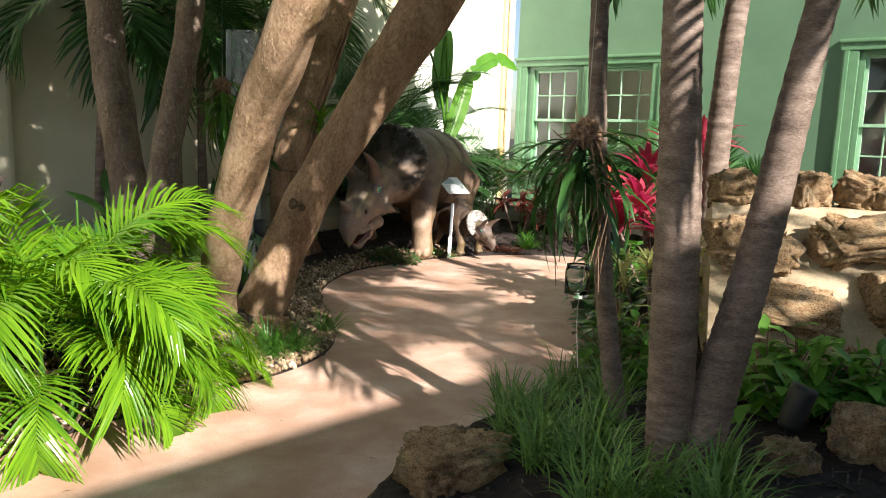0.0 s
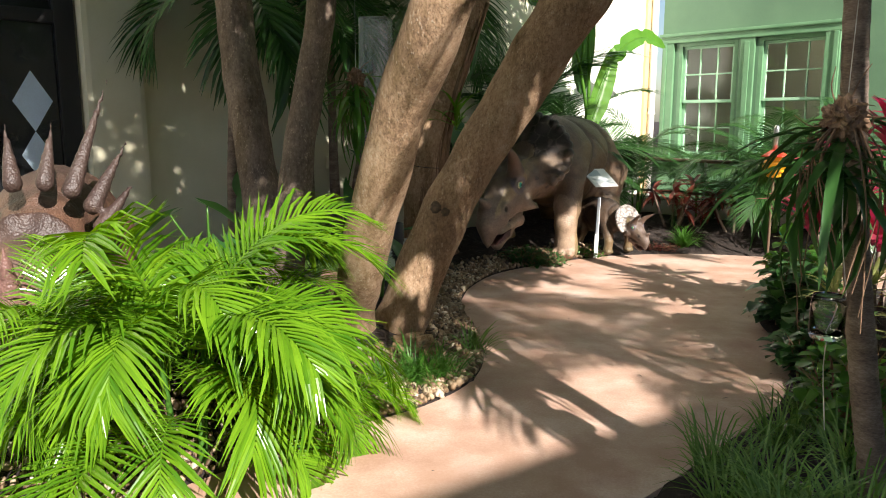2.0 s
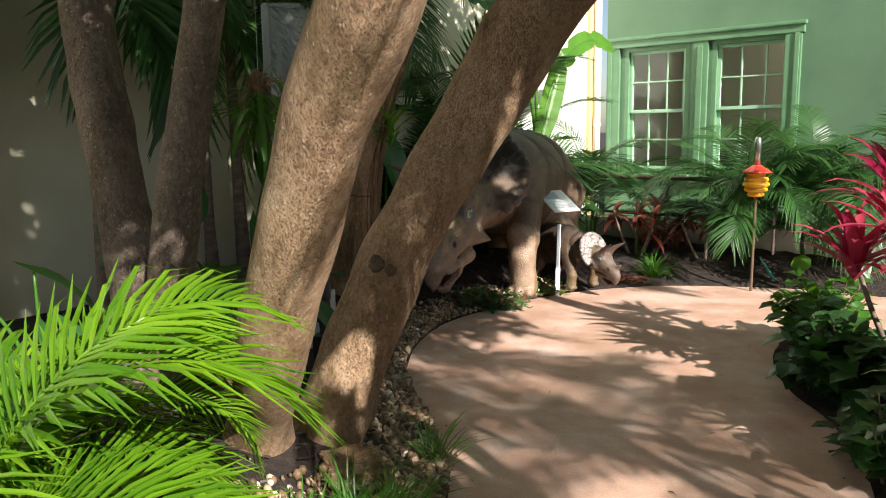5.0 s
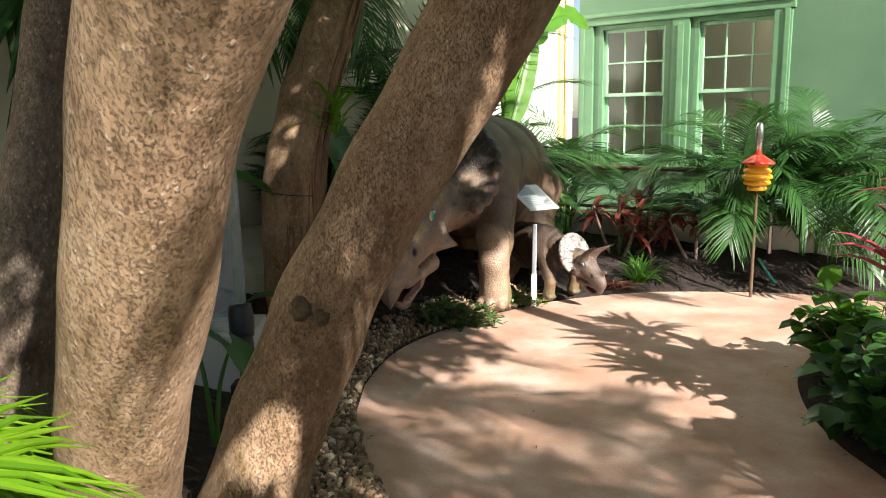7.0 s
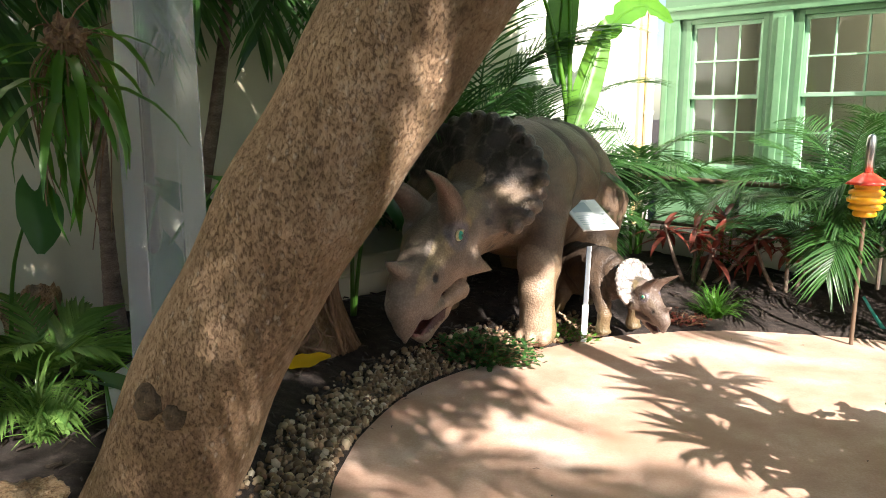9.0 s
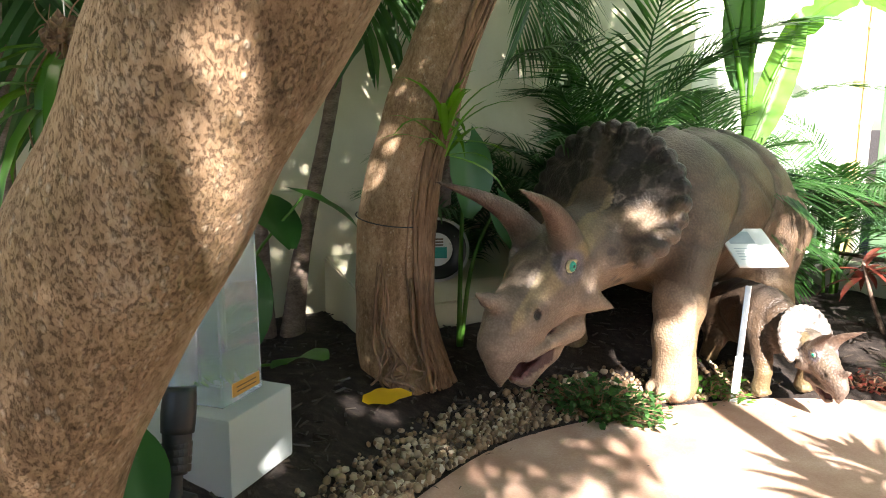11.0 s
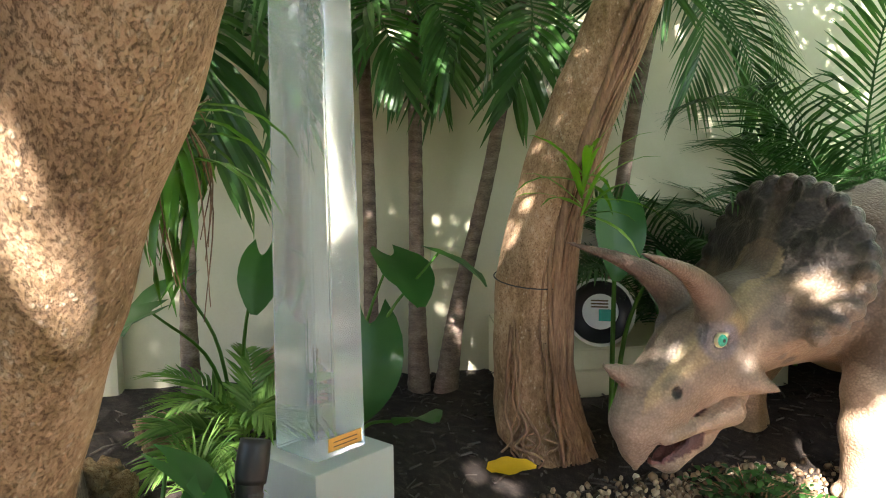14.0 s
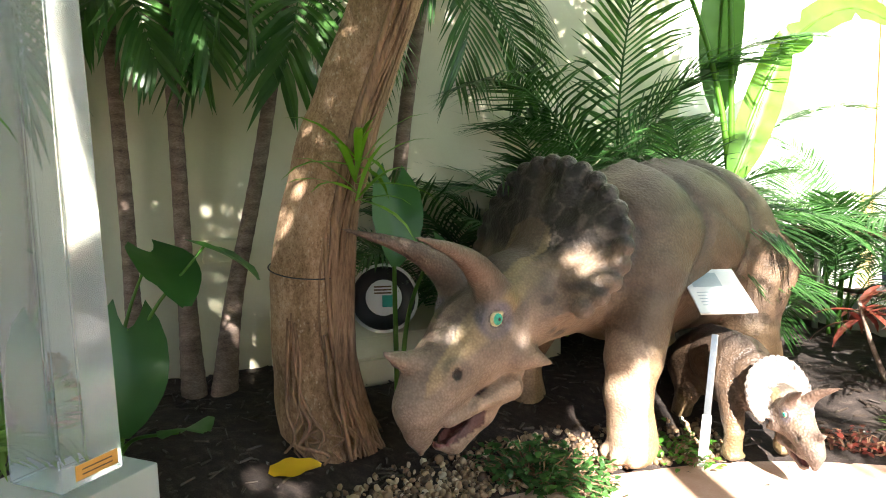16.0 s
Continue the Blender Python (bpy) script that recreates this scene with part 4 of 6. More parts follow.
# ---- statues ----
def dinosaur(name, m, size, step, label, kind):
    """A horned dinosaur statue, one closed mesh. x forward, y to its left, z up."""
    brow = {"adult": 1.0, "baby": 0.75, "spiky": 0.0}[kind]

    def field(X, Y, Z):
        A = np.abs(Y)
        f = ellipsoid(X, Y, Z, (-0.48, 0, 0.97), (0.86, 0.46, 0.52))
        f = smin(f, ellipsoid(X, Y, Z, (-0.05, 0, 0.96), (0.5, 0.41, 0.5)), 0.12)
        f = smin(f, ellipsoid(X, Y, Z, (-0.88, 0, 0.93), (0.47, 0.42, 0.48)), 0.12)
        f = smin(f, capsule(X, Y, Z, (0.05, 0, 0.96), (0.8, 0, 0.82), 0.36, 0.24), 0.12)
        f = smin(f, capsule(X, A, Z, (0.12, 0.27, 0.86), (0.36, 0.37, 0.52), 0.215, 0.145), 0.07)
        f = smin(f, capsule(X, A, Z, (0.36, 0.38, 0.5), (0.42, 0.385, 0.34), 0.135, 0.118), 0.05)
        f = smin(f, capsule(X, A, Z, (0.42, 0.385, 0.34), (0.37, 0.38, 0.06), 0.112, 0.132), 0.05)
        for k in (-1, 0, 1):
            f = smin(f, capsule(X, A, Z, (0.40, 0.38 + 0.06 * k, 0.03), (0.50 - 0.03 * abs(k), 0.38 + 0.085 * k, 0.02), 0.055, 0.042), 0.025)
        f = smin(f, capsule(X, A, Z, (-0.94, 0.27, 0.80), (-0.78, 0.37, 0.47), 0.30, 0.165), 0.08)
        f = smin(f, capsule(X, A, Z, (-0.82, 0.38, 0.45), (-0.98, 0.38, 0.05), 0.155, 0.14), 0.05)
        f = smin(f, capsule(X, Y, Z, (-1.3, 0, 0.95), (-2.0, 0, 0.68), 0.28, 0.13), 0.1)
        f = smin(f, capsule(X, Y, Z, (-2.0, 0, 0.68), (-2.6, 0, 0.48), 0.13, 0.03), 0.05)
        # hanging skin folds on the flank and the shoulder, and the scalloped ridge along the spine
        wrap = np.clip(0.62 - X, 0, 0.5) * 2 * np.clip((Z - 0.35) * 3, 0, 1)
        f += 0.005 * wrap * np.sin(X * 15 + 2.2 * np.sin(Z * 4.2 + X * 2)) + 0.006 * wrap * np.sin(Z * 26 + 5 * np.sin(X * 4)) * np.clip(1.15 - Z, 0, 1)
        f += 0.018 * np.abs(np.sin(X * 6.5 + 2.2 * Z + 0.6 * np.sin(Z * 7))) ** 24 * wrap + 0.009 * np.abs(np.sin(Z * 9 - 2.5 * X + np.sin(X * 6))) ** 20 * wrap
        f -= 0.022 * np.exp(-((Y / 0.035) ** 2)) * (0.6 + 0.4 * np.abs(np.sin(X * 24))) * np.clip((Z - 1.2) * 8, 0, 1) * (X < 0.35)
        # skull, snout, hooked beak and the open lower jaw
        h = capsule(X, Y * 1.12, Z, (0.86, 0, 0.82), (1.12, 0, 0.68), 0.25, 0.215)
        h = smin(h, capsule(X, Y * 1.2, Z, (1.12, 0, 0.67), (1.36, 0, 0.52), 0.215, 0.175), 0.06)
        h = smin(h, capsule(X, Y * 1.25, Z, (1.34, 0, 0.50), (1.44, 0, 0.42), 0.165, 0.142), 0.05)
        h = smin(h, capsule(X, Y * 1.45, Z, (1.44, 0, 0.41), (1.45, 0, 0.30), 0.142, 0.085), 0.04)
        h = smin(h, capsule(X, Y * 1.5, Z, (1.45, 0, 0.29), (1.455, 0, 0.195), 0.082, 0.018), 0.03)
        mouth = (Z - 0.29) - (1.36 - X) * 0.38 + 0.05 * np.clip(X - 1.36, 0, 1)
        h = np.maximum(h, -np.where((X > 1.09) & (X < 1.41), mouth, 1.0) * 0.9)
        jaw = capsule(X, Y * 1.1, Z, (0.92, 0, 0.50), (1.10, 0, 0.325), 0.115, 0.088)
        jaw = smin(jaw, capsule(X, Y * 1.05, Z, (1.10, 0, 0.315), (1.26, 0, 0.205), 0.085, 0.066), 0.04)
        jaw = smin(jaw, capsule(X, Y * 1.2, Z, (1.26, 0, 0.205), (1.345, 0, 0.212), 0.062, 0.036), 0.03)
        gullet = capsule(X, Y * 1.25, Z, (1.06, 0, 0.40), (1.33, 0, 0.255), 0.055, 0.05)
        jaw = np.maximum(jaw, -gullet)
        h = np.maximum(h, -capsule(X, Y * 1.2, Z, (1.12, 0, 0.36), (1.36, 0, 0.27), 0.07, 0.055))
        h = np.minimum(h, jaw)
        h = smin(h, capsule(X, A, Z, (0.96, 0.08, 0.42), (1.11, 0.085, 0.385), 0.07, 0.045), 0.03)
        h = smin(h, capsule(X, Y * 1.6, Z, (1.0, 0, 0.36), (1.24, 0, 0.235), 0.05, 0.03), 0.01)
        h = smin(h, capsule(X, A, Z, (0.96, 0.16, 0.60), (0.84, 0.245, 0.55), 0.085, 0.012), 0.07)
        h = smin(h, capsule(X, A, Z, (1.06, 0.155, 0.885), (1.26, 0.115, 0.73), 0.05, 0.026), 0.03)
        h = smin(h, capsule(X, A, Z, (0.98, 0.12, 0.44), (1.36, 0.095, 0.345), 0.04, 0.03), 0.03)
        f = smin(f, h, 0.06)
        # ringed nostril and the eye ball under its brow
        ring = np.hypot(X - 1.345, Z - 0.575)
        f = smin(f, np.sqrt((ring - 0.045) ** 2 + (A - 0.128) ** 2) - 0.02, 0.014)
        f = np.maximum(f, 0.026 - np.sqrt((X - 1.345) ** 2 + (A - 0.15) ** 2 + (Z - 0.575) ** 2))
        eye = np.hypot(X - 1.14, Z - 0.805)
        f = smin(f, np.sqrt((eye - 0.06) ** 2 + (A - 0.165) ** 2) - 0.02, 0.016)
        f = smin(f, np.sqrt((X - 1.14) ** 2 + (A - 0.162) ** 2 + (Z - 0.805) ** 2) - 0.04, 0.008)
        # frill: a plate that leans back, its sides swept to the rear, knobs of bone along the rim
        sweep, ra, ry, ac = (0.5, 0.43, 0.48, 0.13) if kind == "adult" else (0.1, 0.44, 0.42, -0.05)
        a = (X - 0.76) * -0.38 + (Z - 0.98) * 0.925
        c = (X - 0.76) * 0.925 + (Z - 0.98) * 0.38 + sweep * Y ** 2
        ang = np.arctan2(Y, a - ac)
        k = 0.82 if kind == "spiky" else 1.0
        rad = np.hypot((a - ac) / (ra * k), Y / (ry * k))
        fr = np.maximum((rad - 0.97) * 0.42, np.abs(c + 0.03 * np.cos(ang * 8) * np.clip(rad - 0.25, 0, 1)) - 0.032)
        fr = np.maximum(fr, -(a + 0.32))
        f = smin(f, fr, 0.07)
        if kind != "spiky":
            for u in np.arange(0.0, 2.35, 0.205):
                pa, py = ac + ra * math.cos(u), ry * math.sin(u)
                pc = -sweep * py * py
                f = smin(f, np.sqrt((X - 0.76 + 0.38 * pa - 0.925 * pc) ** 2 + (A - py) ** 2 + (Z - 0.98 - 0.925 * pa - 0.38 * pc) ** 2) - 0.054, 0.01)
        # horns
        if brow:
            q = spline([(1.08, 0.12, 0.88), (1.21, 0.155, 1.03), (1.39, 0.21, 1.14), (1.30 + 0.37 * brow, 0.28, 1.235)], 9)
            for i in range(8):
                f = np.minimum(f, capsule(X, A, Z, q[i], q[i + 1], 0.1 * (1 - i / 8.6), 0.1 * (1 - (i + 1) / 8.6))) if i else smin(f, capsule(X, A, Z, q[0], q[1], 0.10, 0.09), 0.03)
        q = spline([(1.36, 0, 0.60), (1.49, 0, 0.625), (1.64, 0, 0.70)], 5) if kind != "spiky" else spline([(1.3, 0, 0.7), (1.38, 0, 0.9), (1.44, 0, 1.15)], 5)
        for i in range(4):
            f = smin(f, capsule(X, Y, Z, q[i], q[i + 1], 0.095 * (1 - i / 4.25) ** 0.75, 0.095 * (1 - (i + 1) / 4.25) ** 0.75), 0.012)
        if kind == "spiky":
            for k, (u, L) in enumerate(((0.22, 0.5), (0.62, 0.95), (1.05, 0.62), (1.5, 0.5))):
                d = np.array((-0.35, math.sin(u) * 0.45, 0.85 * math.cos(u * 0.5)))
                b = np.array((0.76 - 0.38 * (0.15 + 0.36 * math.cos(u)), 0.45 * math.sin(u), 0.98 + 0.925 * (0.15 + 0.36 * math.cos(u))))
                f = smin(f, capsule(X, A, Z, b, b + d * L, 0.07, 0.01) + 0.008 * np.abs(np.sin(X * 30 + A * 40)), 0.03)
        return f

    lo, hi = (-2.7, -0.95, -0.12), (1.84, 0.95, 1.66)
    if kind == "spiky":
        lo, hi = (-2.7, -1.4, -0.12), (1.7, 1.4, 2.3)
    V, F = net(field, lo, hi, step)
    x, y, z = V.T
    A = np.abs(y)
    n = len(V)
    wave = np.array([noise.noise(Vector(v * 4.0)) for v in V])
    fine = np.array([noise.noise(Vector(v * 13.0)) for v in V])
    C = np.tile(np.array((0.155, 0.103, 0.066)), (n, 1))

    def paint(mask, col):
        k = np.clip(mask, 0, 1)[:, None]
        C[:] = C * (1 - k) + np.array(col) * k

    sweep, ra, ry, ac = (0.5, 0.43, 0.48, 0.13) if kind == "adult" else (0.1, 0.44, 0.42, -0.05)
    a = (x - 0.76) * -0.38 + (z - 0.98) * 0.925
    c = (x - 0.76) * 0.925 + (z - 0.98) * 0.38 + sweep * y ** 2
    rad = np.hypot((a - ac) / ra, y / ry)
    on_frill = (np.abs(c) < 0.10) & (rad > 0.3) & (z > 0.66) & (x < 1.0)
    paint((z - 1.22) * 3.5 + 0.35 * wave, (0.088, 0.07, 0.06))
    paint((0.62 - z) * 2.2 + 0.35 * wave, (0.30, 0.215, 0.11))
    paint((0.25 - z) * 3.0 + 0.3 * fine, (0.20, 0.165, 0.085))
    # shade of the carved skin folds, painted dark along the same lines
    crease_shade = np.maximum(np.abs(np.sin(x * 6.5 + 2.2 * z + 0.6 * np.sin(z * 7))) ** 24, 0.6 * np.abs(np.sin(z * 9 - 2.5 * x + np.sin(x * 6))) ** 20)
    paint(np.clip(crease_shade * 0.7 + 0.2 * fine, 0, 0.6) * (x < 0.55) * (z > 0.4), (0.045, 0.032, 0.026))
    head = np.clip((x - 0.66) * 6, 0, 1)
    paint(head * (0.85 + 0.4 * wave), (0.245, 0.19, 0.148))
    paint(head * np.clip((z - 0.62) * 4 + 0.8 * wave, 0, 0.85), (0.13, 0.105, 0.082))
    paint(head * np.clip((0.60 - z) * 6 + 0.3 * wave, 0, 1) * (x < 1.22), (0.38, 0.285, 0.215))
    paint(np.clip((x - 1.3) * 9 + (0.42 - z) * 3, 0, 1) * (z < 0.56) * (x > 1.1) * 0.85, (0.255, 0.205, 0.17))
    paint(np.clip((x - 1.43) * 14, 0, 1) * (z > 0.56) * 0.9, (0.25, 0.19, 0.15))
    paint(np.clip(1 - np.abs((x - 1.06) * 0.6 + (z - 0.885) * 0.8) * 14, 0, 0.5) * (A > 0.1) * (A < 0.23) * head, (0.46, 0.36, 0.17))
    gap = (A < 0.1) & (x > 1.13) & (x < 1.39) & (np.abs(z - 0.29 - (1.36 - x) * 0.34) < 0.10) & (z > 0.2)
    if kind == "adult":
        paint(((z < 1.12) & (x > 0.45) & (x < 0.95) & (A > 0.14)) * np.clip(0.75 + wave, 0, 0.9), (0.27, 0.20, 0.14))
        dark = on_frill * np.clip((a + 0.02 - 0.3 * A) * 12 + 0.6 * fine, 0, 1)
        paint(dark * 0.95, (0.03, 0.026, 0.024))
        cell = np.array([(lambda d: d[1] - d[0])(noise.voronoi(Vector((u * 8.5, w * 8.5, 0.0)))[0]) for u, w in zip(a, y)])
        paint(dark * np.clip((0.10 - cell) * 10, 0, 1) * 0.65, (0.20, 0.175, 0.155))
        paint((on_frill & (c > 0.0)) * np.clip(1 - A * 14, 0, 0.6) * (a > 0.05), (0.13, 0.10, 0.075))
        for u in np.arange(0.0, 2.35, 0.205):
            pa, py = ac + ra * math.cos(u), ry * math.sin(u)
            pc = -sweep * py * py
            dd = np.sqrt((x - 0.76 + 0.38 * pa - 0.925 * pc) ** 2 + (A - py) ** 2 + (z - 0.98 - 0.925 * pa - 0.38 * pc) ** 2)
            paint(np.clip((0.085 - dd) * 40, 0, 1) * 0.45 * (a < 0.1), (0.16, 0.125, 0.10))
            paint(np.clip((0.058 - dd) * 60, 0, 1), (0.055, 0.05, 0.048))
        for ox, oz, r in ((0.72, 0.66, 0.03), (0.79, 0.70, 0.026), (0.62, 0.76, 0.034), (0.86, 0.86, 0.03), (0.74, 0.92, 0.036), (0.66, 1.0, 0.03)):
            paint(np.clip((r + 0.012 * fine - np.hypot((x - ox) / 1.5, z - oz)) * 60, 0, 0.85) * (A > 0.14), (0.06, 0.05, 0.045))
        paint(((z < 0.66) & (x > 0.42) & (x < 0.8) & (A > 0.05)) * np.clip(0.9 + wave, 0, 0.9) * np.clip((0.66 - z) * 12, 0, 1), (0.42, 0.31, 0.22))
    elif kind == "baby":
        paint(on_frill * 1.0, (0.50, 0.47, 0.44))
        cell = np.array([(lambda d: d[1] - d[0])(noise.voronoi(Vector((u * 9, w * 9, 0.0)))[0]) for u, w in zip(a, y)])
        paint(on_frill * np.clip((0.17 - cell) * 8, 0, 1) * 0.95, (0.11, 0.09, 0.085))
        paint((x > 0.95) * 0.7, (0.27, 0.20, 0.165))
        C[:] = C * np.where(on_frill, 1.0, 0.7)[:, None]
    else:
        C[:] = C * np.array((0.75, 0.6, 0.6))
        paint(on_frill * (0.8 + 0.4 * wave), (0.06, 0.038, 0.033))
        paint((head * np.clip((x - 1.0) * 4, 0, 1)) * 0.7, (0.27, 0.145, 0.13))
        paint((z > 1.3) * np.clip((z - 1.3) * 1.5, 0, 0.8) * (0.7 + 0.6 * fine), (0.085, 0.058, 0.048))
    paint(gap * 1.0, (0.07, 0.022, 0.022))
    paint((gap & (A < 0.05) & (z < 0.33 + (1.2 - x) * 0.3)) * 0.8, (0.19, 0.075, 0.07))
    if brow:
        q = spline([(1.08, 0.12, 0.88), (1.21, 0.155, 1.03), (1.39, 0.21, 1.14), (1.67, 0.28, 1.235)], 24)
        d = np.min(np.sqrt(((np.stack([x, A, z], 1)[:, None, :] - q[None]) ** 2).sum(2)), axis=1)
        paint((d < 0.115) * np.clip((z - 0.93) * 12, 0, 1), (0.165, 0.108, 0.08))
        paint((d < 0.115) * np.clip((x - 1.3) * 5, 0, 1) * 0.6, (0.13, 0.085, 0.068))
    e = np.sqrt((x - 1.14) ** 2 + (A - 0.17) ** 2 + (z - 0.805) ** 2)
    paint(np.clip((0.11 - e) * 40, 0, 1) * (0.75 + 0.4 * fine), (0.13, 0.125, 0.165))
    ee = np.hypot(x - 1.14, z - 0.805)
    side = A > 0.13
    paint(((ee < 0.042) & side) * 1.0, (0.05, 0.045, 0.05))
    paint(((ee < 0.032) & side) * 1.0, (0.62, 0.62, 0.36))
    paint(((ee < 0.021) & side) * 1.0, (0.03, 0.50, 0.36))
    nn = np.sqrt((x - 1.345) ** 2 + (A - 0.135) ** 2 + (z - 0.575) ** 2)
    paint(np.clip((0.09 - nn) * 30, 0, 0.6), (0.13, 0.105, 0.09))
    paint((nn < 0.03) * 1.0, (0.02, 0.015, 0.012))
    me = bpy.data.meshes.new(name)
    # eye balls, finer than the skin
    F, E, EC = F.tolist(), [], []
    for sgn in (-1, 1):
        for i in range(13):
            for j in range(20):
                th, ph = math.pi * 0.5 * i / 12, 2 * math.pi * j / 20
                E.append((1.14 + 0.043 * math.sin(th) * math.cos(ph), sgn * (0.166 + 0.043 * math.cos(th)), 0.805 + 0.043 * math.sin(th) * math.sin(ph)))
                EC.append((0.01, 0.02, 0.02) if i < 2 else (0.03, 0.50, 0.36) if i < 6 else (0.62, 0.62, 0.36) if i < 9 else (0.05, 0.045, 0.05))
        o = n + len(E) - 260
        for i in range(12):
            for j in range(20):
                k = (j + 1) % 20
                q = (o + i * 20 + j, o + (i + 1) * 20 + j, o + (i + 1) * 20 + k, o + i * 20 + k)
                F.append(q if sgn < 0 else q[::-1])
    V, C = np.vstack([V, np.array(E)]), np.vstack([C, np.array(EC)])
    n = len(V)
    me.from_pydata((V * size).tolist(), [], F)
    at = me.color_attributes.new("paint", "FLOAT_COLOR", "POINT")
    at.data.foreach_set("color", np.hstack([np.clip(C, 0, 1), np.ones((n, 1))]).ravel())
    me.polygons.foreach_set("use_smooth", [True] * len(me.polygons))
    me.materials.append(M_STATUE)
    ob = new(name, me)
    ob.matrix_basis = m
    return tagged(ob, label, "dinosaur statue")


M_STATUE = painted("painted reptile skin", 0.48, 80.0, 0.005, 0.7)


def heading(x, y, z, hx, hy):
    return Matrix.Translation((x, y, z)) @ Matrix.Rotation(math.atan2(hy, hx), 4, "Z")


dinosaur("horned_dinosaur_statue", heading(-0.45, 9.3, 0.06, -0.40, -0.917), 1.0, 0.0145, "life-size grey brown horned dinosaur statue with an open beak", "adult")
dinosaur("baby_dinosaur_statue", heading(0.235, 9.225, 0.05, 0.62, -0.78), 0.39, 0.03, "small baby horned dinosaur statue with a pale netted frill", "baby")
dinosaur("spiked_dinosaur_statue", heading(-3.2, 4.45, 0.10, 0.47, -0.88), 0.76, 0.028, "reddish brown spiked-frill dinosaur statue behind the bright palm", "spiky")


# ---- clear column, its lamp, the sign and the feeder ----
def acrylic(name, tint, rough, clear=0.81):
    """Clear cast block with faint frosting."""
    m, nt, p, out = nodes_of(name)
    p.inputs["Base Color"].default_value = (*tint, 1)
    p.inputs["Transmission Weight"].default_value = clear
    p.inputs["IOR"].default_value = 1.2
    n = noise_node(nt, coords(nt, (3, 3, 0.6)), 3.0, 5)
    nt.links.new(ramp(nt, n, [(0.3, (rough, rough, rough)), (0.7, (rough + 0.08,) * 3)]), p.inputs["Roughness"])
    return m


M_ACRYL = acrylic("milky clear acrylic", (0.86, 0.92, 1.0), 0.04, 0.8)
M_ACRYL2 = acrylic("frosted acrylic base", (0.82, 0.87, 0.88), 0.4, 0.5)
M_BRASS = plain("brass plaque", (0.7, 0.42, 0.12), 0.4, 0.6)
M_INK = plain("dark lettering", (0.12, 0.08, 0.04), 0.6)


def column():
    z = gz(-1.87, 6.77)
    c = thing("acrylic_column", Matrix.Translation((-1.85, 6.785, z - 0.05)) @ Matrix.Rotation(radians(3), 4, "Z"), "tall square milky clear acrylic column on a frosted base", "sculpture")
    top = 0.48 - z + 0.05
    part("base", box((-0.22, -0.215, 0), (0.22, 0.215, top), 0.012), M_ACRYL2, c, "frosted acrylic base block")
    bm = bmesh.new()
    ring = lambda s, h: [bm.verts.new((x * s, y * s, h)) for x, y in ((-1, -1), (1, -1), (1, 1), (-1, 1))]
    a, b = ring(0.134, top + 0.002), ring(0.118, 2.39 - z)
    bm.faces.new(a[::-1])
    bm.faces.new(b)
    for i in range(4):
        bm.faces.new((a[i], a[(i + 1) % 4], b[(i + 1) % 4], b[i]))
    bmesh.ops.bevel(bm, geom=bm.edges[:], offset=0.008, segments=2, affect="EDGES")
    part("shaft", bm, M_ACRYL, c)
    pl = part("plaque", box((0.1345, -0.075, top + 0.03), (0.1385, 0.105, top + 0.085), 0.001), M_BRASS, c, "small engraved brass plaque")
    for k in range(2):
        part("engraved_line", box((0.1388, -0.05, top + 0.045 + k * 0.018), (0.1394, 0.08, top + 0.05 + k * 0.018)), M_INK, pl)
    return c


column()


def spot():
    x, y = -1.55, 6.22
    z = gz(x, y)
    t = thing("garden_spotlight", (x, y, z - 0.03), "black garden spotlight tilted up at the clear column", "spotlight")
    part("stake", tube([(0, 0, 0), (0, 0, 0.1), (0, 0, 0.2)], [0.02, 0.025, 0.025], 5, 12), M_BLACK, t)
    part("knuckle", box((-0.06, -0.05, 0.12), (0.06, 0.05, 0.26), 0.012), M_BLACK, t)
    part("neck", tube([(0, 0, 0.24), (-0.003, 0.01, 0.29), (-0.008, 0.02, 0.34)], [0.03, 0.024, 0.028], 8, 16), M_BLACK, t, smooth=True)
    part("barrel", tube([(-0.008, 0.02, 0.33), (-0.012, 0.035, 0.40), (-0.02, 0.055, 0.5)], [0.038, 0.045, 0.05], 12, 20), M_BLACK, t, smooth=True)
    part("hood", tube([(-0.018, 0.05, 0.46), (-0.022, 0.065, 0.53), (-0.03, 0.085, 0.6)], [0.054, 0.057, 0.052], 8, 20), M_BLACK, t, smooth=True)
    for k in range(4):
        q = 0.345 + 0.024 * k
        part("cooling_fin", tube([(-0.009 - 0.002 * k, 0.022 + 0.006 * k, q), (-0.009 - 0.002 * k, 0.024 + 0.006 * k, q + 0.005), (-0.010 - 0.002 * k, 0.025 + 0.006 * k, q + 0.008)], [0.05] * 3, 3, 20), M_BLACK, t)


spot()
M_SIGN = plain("white printed sign face", (0.78, 0.80, 0.80), 0.25, 0.0, 0.05)
M_PRINT = plain("grey blue print", (0.35, 0.42, 0.46), 0.4)


